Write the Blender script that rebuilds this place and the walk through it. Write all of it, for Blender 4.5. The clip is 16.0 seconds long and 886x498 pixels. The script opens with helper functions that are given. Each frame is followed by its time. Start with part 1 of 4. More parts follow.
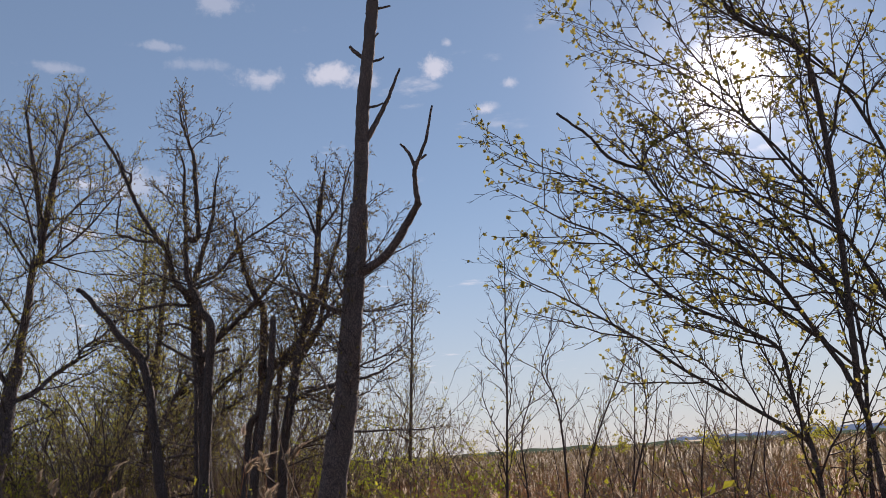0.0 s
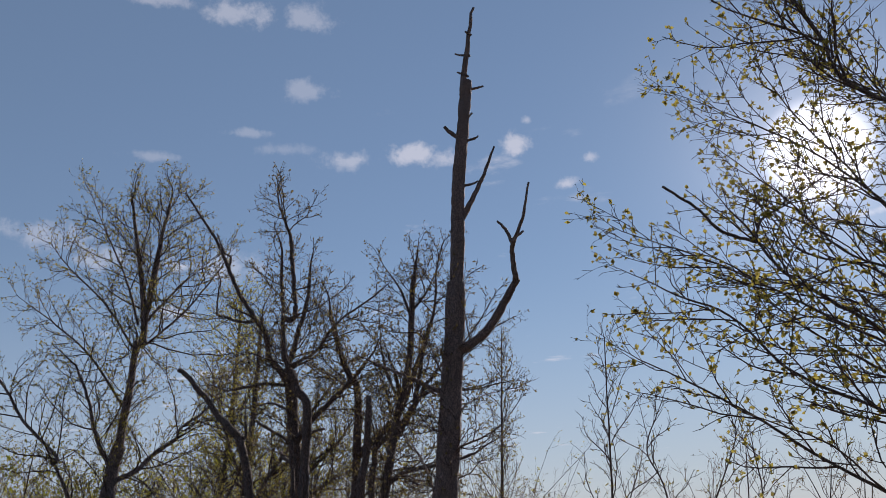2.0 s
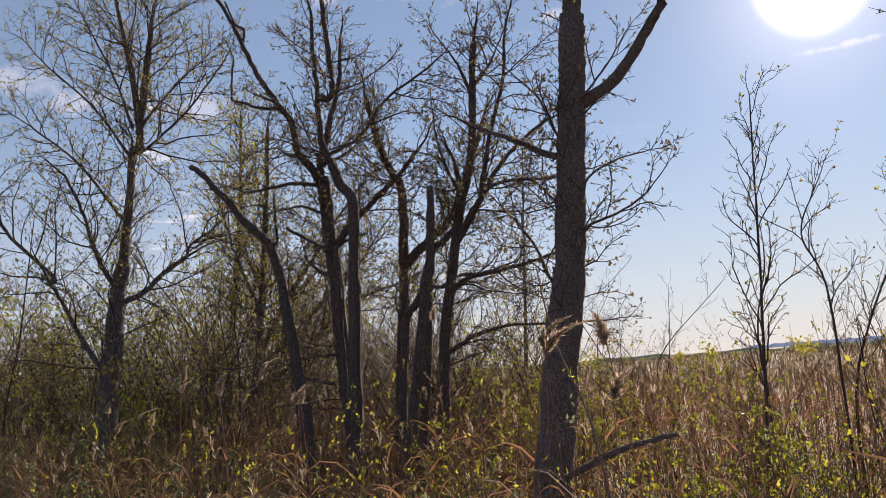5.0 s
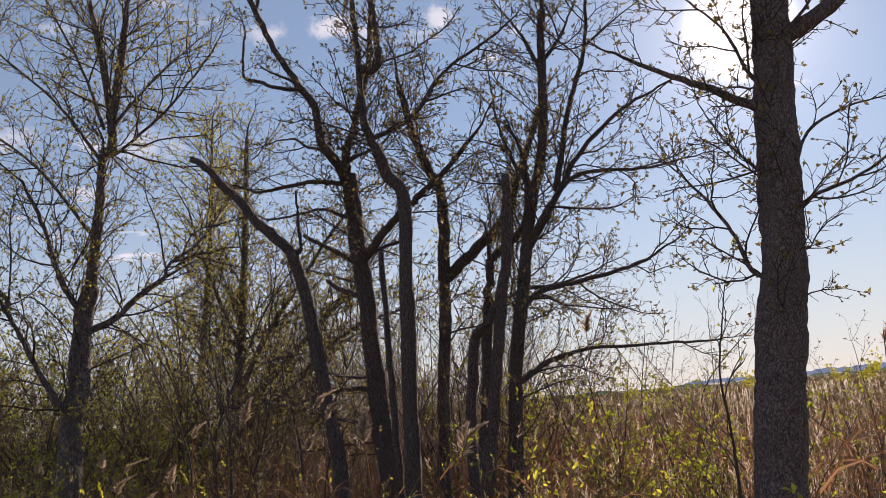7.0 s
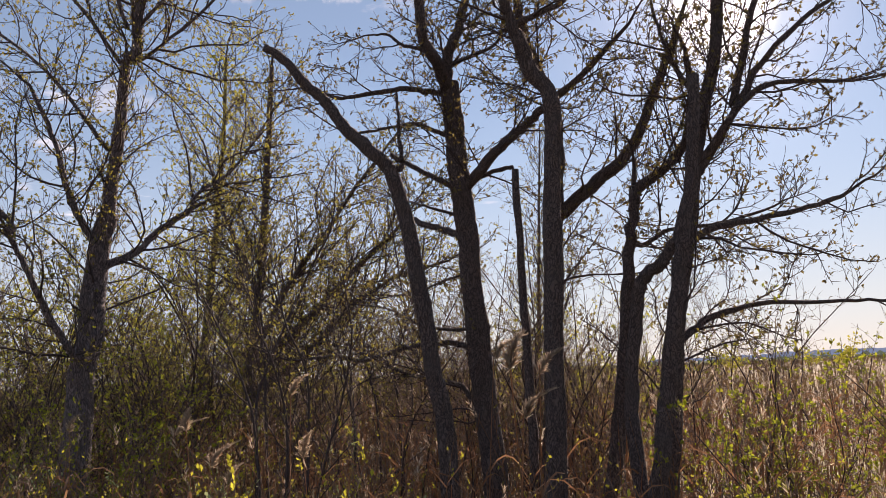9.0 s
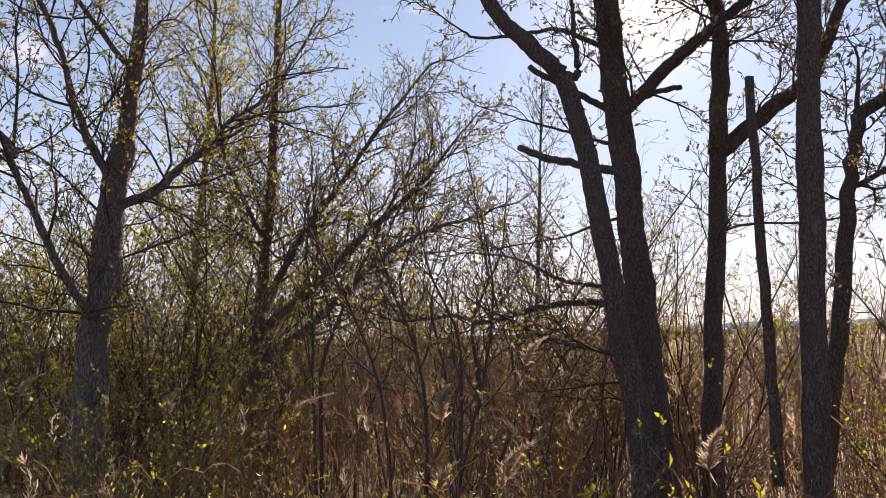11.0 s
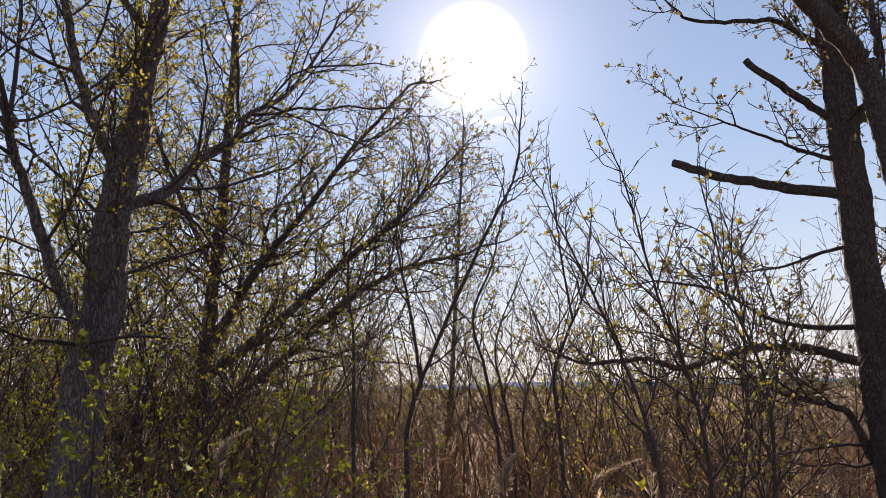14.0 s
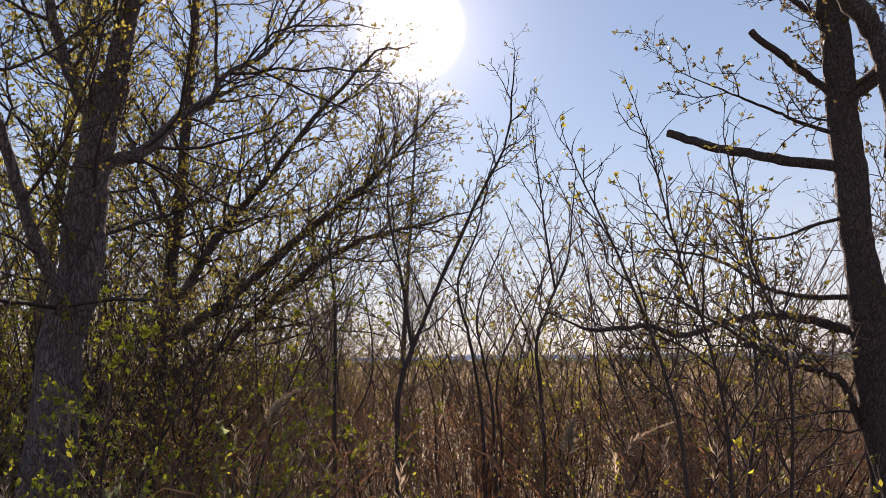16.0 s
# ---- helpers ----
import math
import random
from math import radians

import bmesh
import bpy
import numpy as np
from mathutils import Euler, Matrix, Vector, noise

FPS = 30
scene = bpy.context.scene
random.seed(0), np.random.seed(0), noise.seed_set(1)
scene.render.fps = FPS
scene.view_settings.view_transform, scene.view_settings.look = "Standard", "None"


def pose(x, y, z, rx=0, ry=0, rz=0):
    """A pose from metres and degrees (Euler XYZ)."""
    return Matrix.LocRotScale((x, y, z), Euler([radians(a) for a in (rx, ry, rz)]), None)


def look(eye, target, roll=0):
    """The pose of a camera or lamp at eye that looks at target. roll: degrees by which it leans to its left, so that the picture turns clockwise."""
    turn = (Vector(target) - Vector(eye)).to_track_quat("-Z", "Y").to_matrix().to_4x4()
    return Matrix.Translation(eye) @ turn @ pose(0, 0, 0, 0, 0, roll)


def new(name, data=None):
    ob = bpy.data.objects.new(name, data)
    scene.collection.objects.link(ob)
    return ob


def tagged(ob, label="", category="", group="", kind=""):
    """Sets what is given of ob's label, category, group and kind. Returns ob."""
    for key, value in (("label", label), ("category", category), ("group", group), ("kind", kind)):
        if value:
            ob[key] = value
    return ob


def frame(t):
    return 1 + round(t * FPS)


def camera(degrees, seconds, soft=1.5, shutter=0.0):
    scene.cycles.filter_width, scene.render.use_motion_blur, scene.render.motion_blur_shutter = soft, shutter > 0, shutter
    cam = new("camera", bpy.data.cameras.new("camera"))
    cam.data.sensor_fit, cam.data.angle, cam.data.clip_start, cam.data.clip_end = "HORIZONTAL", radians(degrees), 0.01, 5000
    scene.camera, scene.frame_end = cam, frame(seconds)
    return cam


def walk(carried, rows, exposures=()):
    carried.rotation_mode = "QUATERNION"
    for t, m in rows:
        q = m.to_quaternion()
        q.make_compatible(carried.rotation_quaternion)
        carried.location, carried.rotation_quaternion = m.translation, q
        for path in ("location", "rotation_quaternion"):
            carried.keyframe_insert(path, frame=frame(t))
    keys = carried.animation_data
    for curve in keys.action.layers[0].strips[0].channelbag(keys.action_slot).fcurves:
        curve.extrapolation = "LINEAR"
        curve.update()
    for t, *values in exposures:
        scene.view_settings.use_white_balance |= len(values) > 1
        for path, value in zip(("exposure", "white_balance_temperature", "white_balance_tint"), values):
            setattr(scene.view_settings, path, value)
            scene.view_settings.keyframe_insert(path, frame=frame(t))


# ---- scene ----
cam = camera(55.1, 16.0, soft=0.75)
PATH = [
    (0, (0.512, -0.374, 1.471), (0.416, 1.568, 1.941), -3.6),
    (0.5, (0.469, -0.402, 1.491), (0.355, 1.52, 2.035), -3.1),
    (1, (0.432, -0.404, 1.519), (0.264, 1.491, 2.135), -2.8),
    (1.5, (0.413, -0.387, 1.545), (0.191, 1.482, 2.223), -2.9),
    (2, (0.344, -0.328, 1.514), (0.07, 1.543, 2.166), -3.0),
    (2.5, (0.209, -0.117, 1.471), (-0.159, 1.777, 1.996), -3.2),
    (3, (0.079, 0.258, 1.439), (-0.363, 2.165, 1.851), -4.1),
    (3.5, (-0.134, 0.646, 1.384), (-0.593, 2.565, 1.71), -4.5),
    (4, (-0.492, 1.039, 1.359), (-0.885, 2.982, 1.625), -4.2),
    (4.2, (-0.625, 1.205, 1.358), (-0.992, 3.153, 1.621), -4.2),
    (6.3, (-2.12, 3.07, 1.438), (-2.288, 5.035, 1.772), -4.5),
    (6.5, (-2.298, 3.28, 1.437), (-2.459, 5.245, 1.774), -4.7),
    (7, (-2.758, 3.719, 1.437), (-2.886, 5.682, 1.799), -5.0),
    (7.5, (-3.112, 4.206, 1.369), (-3.239, 6.156, 1.798), -4.6),
    (8, (-3.52, 4.629, 1.39), (-3.626, 6.578, 1.827), -3.5),
    (8.5, (-3.918, 5.031, 1.444), (-3.985, 6.995, 1.818), -2.6),
    (9, (-4.353, 5.485, 1.445), (-4.417, 7.463, 1.732), -2.7),
    (9.5, (-4.856, 5.821, 1.476), (-4.888, 7.808, 1.699), -3.1),
    (10, (-5.27, 6.236, 1.49), (-5.255, 8.225, 1.695), -2.8),
    (10.2, (-5.433, 6.448, 1.511), (-5.405, 8.437, 1.713), -2.4),
    (12.3, (-7.424, 8.169, 1.444), (-7.213, 10.147, 1.657), -2.5),
    (12.5, (-7.587, 8.361, 1.442), (-7.367, 10.338, 1.653), -2.3),
    (13, (-7.876, 8.797, 1.493), (-7.595, 10.765, 1.713), -1.6),
    (13.5, (-8.29, 8.928, 1.513), (-7.885, 10.866, 1.796), -1.2),
    (14, (-8.508, 9.063, 1.496), (-7.985, 10.966, 1.818), -0.9),
    (14.5, (-8.542, 9.211, 1.521), (-7.95, 11.092, 1.857), -0.6),
    (15, (-8.698, 9.317, 1.52), (-8.066, 11.181, 1.877), -1.0),
    (15.5, (-8.843, 9.317, 1.502), (-8.174, 11.172, 1.837), -0.9),
    (16, (-8.921, 9.291, 1.457), (-8.25, 11.157, 1.715), -0.6),
]
EXPOSURES = [(0.0, 0.5, 7050, 22), (1.0, 0.28, 6750, 20), (1.5, 0.25, 6700, 19), (2.5, 0.38, 6800, 19), (3.5, 0.64, 7000, 21), (6.5, 0.76, 7550, 25), (8.0, 0.76, 7500, 24), (9.5, 1.0, 7800, 28), (12.5, 1.22, 7900, 29), (14.5, 0.94, 7600, 26), (16.0, 0.94, 7700, 28)]
walk(cam, [(t, look(eye, target, roll)) for t, eye, target, roll in PATH], EXPOSURES)

# ---- exposure keys, world and sun ----
SUN_AZ = math.atan2(958.0, 3000.0)
SUN_EL = math.atan2(1272.0, math.hypot(958.0, 3000.0))
SUN_DIR = Vector((math.sin(SUN_AZ) * math.cos(SUN_EL), math.cos(SUN_AZ) * math.cos(SUN_EL), math.sin(SUN_EL)))


def node(tree, kind, **values):
    n = tree.nodes.new(kind)
    for key, value in values.items():
        n.inputs[key.replace("_", " ")].default_value = value
    return n


def math_node(tree, op, a, b=None, c=None):
    n = tree.nodes.new("ShaderNodeMath")
    n.operation = op
    for i, v in enumerate((a, b, c)):
        if v is None:
            continue
        if isinstance(v, (int, float)):
            n.inputs[i].default_value = v
        else:
            tree.links.new(v, n.inputs[i])
    return n.outputs[0]


def mix_color(tree, fac, a, b, blend="MIX"):
    n = tree.nodes.new("ShaderNodeMix")
    n.data_type, n.blend_type = "RGBA", blend
    for sock, v in ((n.inputs[0], fac), (n.inputs[6], a), (n.inputs[7], b)):
        if isinstance(v, (int, float)):
            sock.default_value = v
        elif isinstance(v, tuple):
            sock.default_value = (*v, 1)
        else:
            tree.links.new(v, sock)
    return n.outputs[2]


def ramp(tree, fac, stops):
    n = tree.nodes.new("ShaderNodeValToRGB")
    e = n.color_ramp.elements
    while len(e) < len(stops):
        e.new(0.5)
    for el, (p, col) in zip(e, stops):
        el.position, el.color = p, (*col, 1)
    tree.links.new(fac, n.inputs[0])
    return n.outputs[0]


CLOUDS = [
    (-10.0, 25.5, 2.1, 0.9, 0.75),
    (-8.0, 25.2, 1.5, 0.7, 0.6),
    (-2.6, 25.7, 1.8, 0.8, 0.75),
    (-1.6, 27.2, 0.5, 0.3, 0.5),
    (-15.0, 25.1, 2.1, 0.6, 0.55),
    (0.9, 22.7, 1.1, 0.5, 0.7),
    (2.7, 24.3, 0.7, 0.4, 0.55),
    (-22.0, 26.8, 2.3, 0.4, 0.3),
    (-19.5, 25.8, 2.3, 0.5, 0.22),
    (-28.5, 24.8, 2.3, 0.4, 0.3),
    (-22.9, 34.3, 2.7, 1.1, 0.5),
    (-18.0, 34.3, 1.9, 1.0, 0.4),
    (-28.9, 34.5, 2.7, 0.5, 0.4),
    (-18.1, 29.7, 2.1, 0.8, 0.35),
    (-23.1, 18.0, 3.0, 1.5, 0.45),
    (-40.5, 19.6, 4.2, 1.3, 0.5),
    (-34.9, 19.2, 3.4, 1.1, 0.4),
    (-40.8, 10.4, 3.4, 0.4, 0.4),
    (-2.4, 25.8, 1.5, 0.6, 0.6),
    (-15.0, 25.1, 2.3, 0.8, 0.4),
    (-31.2, 18.3, 2.3, 1.1, 0.45),
    (1.3, 22.8, 1.1, 0.4, 0.35),
    (19.7, 17.8, 1.9, 0.3, 0.5),
    (18.2, 17.7, 1.9, 0.3, 0.45),
]
world = bpy.data.worlds.new("sky")
scene.world = world
world.use_nodes = True
wt = world.node_tree
wt.nodes.clear()
sky = wt.nodes.new("ShaderNodeTexSky")
sky.sky_type, sky.sun_disc = "NISHITA", False
sky.sun_elevation, sky.sun_rotation = SUN_EL, SUN_AZ
sky.air_density, sky.dust_density, sky.ozone_density = 1.0, 0.0, 2.5
coord = wt.nodes.new("ShaderNodeTexCoord")
dot = wt.nodes.new("ShaderNodeVectorMath")
dot.operation = "DOT_PRODUCT"
wt.links.new(coord.outputs["Generated"], dot.inputs[0])
dot.inputs[1].default_value = SUN_DIR
away = math_node(wt, "ARCCOSINE", math_node(wt, "MINIMUM", dot.outputs["Value"], 0.999999))
# the sun's overexposed disc and the aureole of thin haze around it
disc = wt.nodes.new("ShaderNodeMapRange")
disc.interpolation_type = "SMOOTHSTEP"
disc.inputs["From Min"].default_value, disc.inputs["From Max"].default_value = radians(3.8), radians(1.8)
wt.links.new(away, disc.inputs["Value"])
aureole = math_node(wt, "POWER", 2.718, math_node(wt, "MULTIPLY", away, -1 / radians(3.8)))
glow = math_node(wt, "ADD", math_node(wt, "MULTIPLY", disc.outputs[0], 0.8), math_node(wt, "MULTIPLY", aureole, 0.55))
# thin clouds, in a layer: direction over height
sep = wt.nodes.new("ShaderNodeSeparateXYZ")
wt.links.new(coord.outputs["Generated"], sep.inputs[0])
zz = math_node(wt, "MAXIMUM", sep.outputs[2], 0.03)
plane = wt.nodes.new("ShaderNodeCombineXYZ")
wt.links.new(math_node(wt, "DIVIDE", sep.outputs[0], zz), plane.inputs[0])
wt.links.new(math_node(wt, "DIVIDE", sep.outputs[1], zz), plane.inputs[1])
wisp = node(wt, "ShaderNodeTexNoise", Scale=38.0, Detail=8.0, Roughness=0.66)
wt.links.new(coord.outputs["Generated"], wisp.inputs["Vector"])
puff = node(wt, "ShaderNodeTexNoise", Scale=3.1, Detail=7.0, Roughness=0.58)
wt.links.new(plane.outputs[0], puff.inputs["Vector"])
patch = node(wt, "ShaderNodeTexNoise", Scale=0.75, Detail=2.0)
wt.links.new(plane.outputs[0], patch.inputs["Vector"])
cover = math_node(wt, "ADD", puff.outputs["Fac"], math_node(wt, "MULTIPLY", patch.outputs["Fac"], 0.55))
cl = wt.nodes.new("ShaderNodeMapRange")
cl.interpolation_type = "SMOOTHSTEP"
cl.inputs["From Min"].default_value, cl.inputs["From Max"].default_value = 0.90, 1.06
wt.links.new(cover, cl.inputs["Value"])
west = wt.nodes.new("ShaderNodeMapRange")
west.inputs["From Min"].default_value, west.inputs["From Max"].default_value = 0.16, -0.12
wt.links.new(sep.outputs[0], west.inputs["Value"])
cloud = math_node(wt, "MULTIPLY", math_node(wt, "MULTIPLY", cl.outputs[0], 0.62), west.outputs[0])
# small fair-weather puffs and wisps: azimuth, elevation, half width and half height in degrees, density
for az, el, wide, tall, thick in CLOUDS:
    d0 = Vector((math.sin(radians(az)) * math.cos(radians(el)), math.cos(radians(az)) * math.cos(radians(el)), math.sin(radians(el))))
    gap = wt.nodes.new("ShaderNodeVectorMath")
    gap.operation = "SUBTRACT"
    wt.links.new(coord.outputs["Generated"], gap.inputs[0])
    gap.inputs[1].default_value = d0
    stretch = wt.nodes.new("ShaderNodeVectorMath")
    stretch.operation = "MULTIPLY"
    wt.links.new(gap.outputs[0], stretch.inputs[0])
    stretch.inputs[1].default_value = (1 / radians(wide), 1 / radians(wide), 1 / radians(tall))
    far = wt.nodes.new("ShaderNodeVectorMath")
    far.operation = "LENGTH"
    wt.links.new(stretch.outputs[0], far.inputs[0])
    ragged = math_node(wt, "SUBTRACT", math_node(wt, "MULTIPLY_ADD", wisp.outputs["Fac"], 2.6, -0.45), far.outputs["Value"])
    part_in = wt.nodes.new("ShaderNodeMapRange")
    part_in.interpolation_type = "SMOOTHSTEP"
    part_in.inputs["From Min"].default_value, part_in.inputs["From Max"].default_value = -0.1, 0.75
    part_in.inputs["To Max"].default_value = thick * 0.75
    wt.links.new(ragged, part_in.inputs["Value"])
    cloud = math_node(wt, "MAXIMUM", cloud, part_in.outputs[0])
# thin spring haze: pale blue, thicker towards the horizon
low_sky = wt.nodes.new("ShaderNodeMapRange")
low_sky.interpolation_type = "SMOOTHSTEP"
low_sky.inputs["From Min"].default_value, low_sky.inputs["From Max"].default_value = 0.0, 0.34
wt.links.new(sep.outputs[2], low_sky.inputs["Value"])
haze_color = mix_color(wt, low_sky.outputs[0], (4.9, 5.9, 7.2), (2.75, 4.5, 6.6))
haze_share = math_node(wt, "MULTIPLY_ADD", low_sky.outputs[0], -0.45, 0.75)
graded = mix_color(wt, haze_share, sky.outputs[0], haze_color)
bg_sky = node(wt, "ShaderNodeBackground", Strength=0.066)
hazy = mix_color(wt, cloud, graded, (9.0, 9.4, 10.2))
wt.links.new(hazy, bg_sky.inputs["Color"])
bg_sun = node(wt, "ShaderNodeBackground", Color=(1.0, 0.985, 0.95, 1))
wt.links.new(glow, bg_sun.inputs["Strength"])
both = wt.nodes.new("ShaderNodeAddShader")
wt.links.new(bg_sky.outputs[0], both.inputs[0])
wt.links.new(bg_sun.outputs[0], both.inputs[1])
wout = wt.nodes.new("ShaderNodeOutputWorld")
wt.links.new(both.outputs[0], wout.inputs["Surface"])

sun_data = bpy.data.lights.new("sun", "SUN")
sun_data.energy, sun_data.angle, sun_data.color = 5.0, radians(0.53), (1.0, 0.94, 0.84)
sun_lamp = new("sun", sun_data)
sun_lamp.matrix_world = look(tuple(SUN_DIR * 60), (0, 0, 0))


# ---- materials ----
def bark(name, dark, light, moss, scale=1.0, ridges=0.5, stretch=0.6):
    """Furrowed bark: plates along the stem, lichen and moss patches."""
    m = bpy.data.materials.new(name)
    m.use_nodes = True
    t = m.node_tree
    b = t.nodes["Principled BSDF"]
    co = t.nodes.new("ShaderNodeTexCoord")
    mp = t.nodes.new("ShaderNodeMapping")
    mp.inputs["Scale"].default_value = (1, 1, stretch)
    t.links.new(co.outputs["Object"], mp.inputs[0])
    vor = node(t, "ShaderNodeTexVoronoi", Scale=33.0 * scale)
    vor.feature = "DISTANCE_TO_EDGE"
    wob = node(t, "ShaderNodeTexNoise", Scale=9.0 * scale, Detail=4.0)
    t.links.new(mp.outputs[0], wob.inputs["Vector"])
    shifted = mix_color(t, 0.14, mp.outputs[0], wob.outputs["Color"])
    t.links.new(shifted, vor.inputs["Vector"])
    fine = node(t, "ShaderNodeTexNoise", Scale=120.0, Detail=5.0, Roughness=0.65)
    t.links.new(co.outputs["Object"], fine.inputs["Vector"])
    big = node(t, "ShaderNodeTexNoise", Scale=3.5, Detail=4.0)
    t.links.new(co.outputs["Object"], big.inputs["Vector"])
    small = node(t, "ShaderNodeTexVoronoi", Scale=95.0 * scale)
    small.feature = "DISTANCE_TO_EDGE"
    t.links.new(shifted, small.inputs["Vector"])
    crack = math_node(t, "MINIMUM", math_node(t, "MULTIPLY", vor.outputs["Distance"], 4.5), 1.0)
    flake = math_node(t, "MINIMUM", math_node(t, "MULTIPLY", small.outputs["Distance"], 7.0), 1.0)
    crack = math_node(t, "MULTIPLY_ADD", flake, 0.25, math_node(t, "MULTIPLY", crack, 0.75))
    tone = math_node(t, "MULTIPLY_ADD", fine.outputs["Fac"], 0.45, math_node(t, "MULTIPLY", crack, 0.55))
    col = ramp(t, tone, ((0.22, dark), (0.78, light)))
    patchy = ramp(t, big.outputs["Fac"], ((0.5, (0, 0, 0)), (0.68, (1, 1, 1))))
    col = mix_color(t, math_node(t, "MULTIPLY", patchy, 0.55), col, moss)
    t.links.new(col, b.inputs["Base Color"])
    b.inputs["Roughness"].default_value = 0.88
    bump = node(t, "ShaderNodeBump", Strength=ridges, Distance=0.025)
    t.links.new(math_node(t, "MULTIPLY_ADD", fine.outputs["Fac"], 0.4, crack), bump.inputs["Height"])
    t.links.new(bump.outputs[0], b.inputs["Normal"])
    return m


def leafy(name, a, b2, glow_through=0.5, rough=0.55, spread=1.0):
    """Thin leaves and blades, lit through by the sun; the colour varies from piece to piece."""
    m = bpy.data.materials.new(name)
    m.use_nodes = True
    t = m.node_tree
    b = t.nodes["Principled BSDF"]
    geo = t.nodes.new("ShaderNodeNewGeometry")
    co = t.nodes.new("ShaderNodeTexCoord")
    n = node(t, "ShaderNodeTexNoise", Scale=1.3, Detail=3.0)
    t.links.new(co.outputs["Object"], n.inputs["Vector"])
    f = math_node(t, "MULTIPLY_ADD", geo.outputs["Random Per Island"], 0.65 * spread,
                  math_node(t, "MULTIPLY", n.outputs["Fac"], 0.45))
    col = ramp(t, f, ((0.12, a), (0.85, b2)))
    t.links.new(col, b.inputs["Base Color"])
    b.inputs["Roughness"].default_value = rough
    tr = t.nodes.new("ShaderNodeBsdfTranslucent")
    t.links.new(col, tr.inputs["Color"])
    mx = t.nodes.new("ShaderNodeMixShader")
    mx.inputs[0].default_value = glow_through
    t.links.new(b.outputs[0], mx.inputs[1])
    t.links.new(tr.outputs[0], mx.inputs[2])
    t.links.new(mx.outputs[0], t.nodes["Material Output"].inputs["Surface"])
    return m


BARK_DEAD = bark("dead_bark", (0.034, 0.025, 0.024), (0.34, 0.255, 0.245), (0.17, 0.135, 0.128), 1.5, 0.9)
BARK_ALDER = bark("alder_bark", (0.028, 0.02, 0.019), (0.205, 0.15, 0.14), (0.12, 0.094, 0.087), 1.5, 0.9, 0.45)
BARK_WILLOW = bark("willow_bark", (0.025, 0.018, 0.018), (0.30, 0.228, 0.225), (0.17, 0.135, 0.128), 1.15, 1.0, 0.3)
BARK_LICHEN = bark("lichen_bark", (0.07, 0.06, 0.03), (0.24, 0.2, 0.09), (0.32, 0.27, 0.05), 0.8, 0.5)
TWIG = bark("twig_bark", (0.02, 0.014, 0.013), (0.092, 0.062, 0.059), (0.075, 0.054, 0.05), 2.0, 0.2)
TWIG_RED = bark("shrub_bark", (0.075, 0.048, 0.038), (0.27, 0.18, 0.14), (0.2, 0.15, 0.105), 2.0, 0.2)
LEAF = leafy("young_leaf", (0.2, 0.185, 0.022), (0.5, 0.47, 0.055), 0.68)
LEAF_OLIVE = leafy("bud_leaf", (0.125, 0.098, 0.03), (0.34, 0.295, 0.06), 0.62)
LEAF_BUD = leafy("brown_bud", (0.09, 0.06, 0.032), (0.24, 0.19, 0.06), 0.4)
LEAF_FRESH = leafy("fresh_leaf", (0.13, 0.15, 0.02), (0.35, 0.37, 0.035), 0.6)
LEAF_GREY = leafy("grey_leaf", (0.17, 0.2, 0.09), (0.36, 0.4, 0.2), 0.5)
REED = leafy("dry_reed", (0.22, 0.105, 0.056), (0.35, 0.19, 0.104), 0.45, 0.85, 0.7)
REED_DARK = leafy("old_reed", (0.2, 0.1, 0.056), (0.36, 0.21, 0.12), 0.45, 0.85, 0.7)
REED_FAR = leafy("far_reed", (0.19, 0.118, 0.058), (0.31, 0.21, 0.105), 0.4, 0.85, 0.7)
PLUME = leafy("reed_plume", (0.42, 0.32, 0.24), (0.62, 0.51, 0.40), 0.8, 0.9)
GRASS = leafy("spring_grass", (0.09, 0.12, 0.03), (0.22, 0.25, 0.07), 0.45)


def ground_material():
    m = bpy.data.materials.new("marsh_soil")
    m.use_nodes = True
    t = m.node_tree
    b = t.nodes["Principled BSDF"]
    co = t.nodes.new("ShaderNodeTexCoord")
    a = node(t, "ShaderNodeTexNoise", Scale=0.06, Detail=6.0, Roughness=0.6)
    c = node(t, "ShaderNodeTexNoise", Scale=9.0, Detail=8.0, Roughness=0.7)
    t.links.new(co.outputs["Object"], a.inputs["Vector"])
    t.links.new(co.outputs["Object"], c.inputs["Vector"])
    f = math_node(t, "MULTIPLY_ADD", a.outputs["Fac"], 0.7, math_node(t, "MULTIPLY", c.outputs["Fac"], 0.3))
    col = ramp(t, f, ((0.35, (0.12, 0.075, 0.04)), (0.5, (0.24, 0.17, 0.085)), (0.66, (0.20, 0.20, 0.07))))
    t.links.new(col, b.inputs["Base Color"])
    b.inputs["Roughness"].default_value = 0.95
    bump = node(t, "ShaderNodeBump", Strength=0.8, Distance=0.05)
    t.links.new(c.outputs["Fac"], bump.inputs["Height"])
    t.links.new(bump.outputs[0], b.inputs["Normal"])
    return m


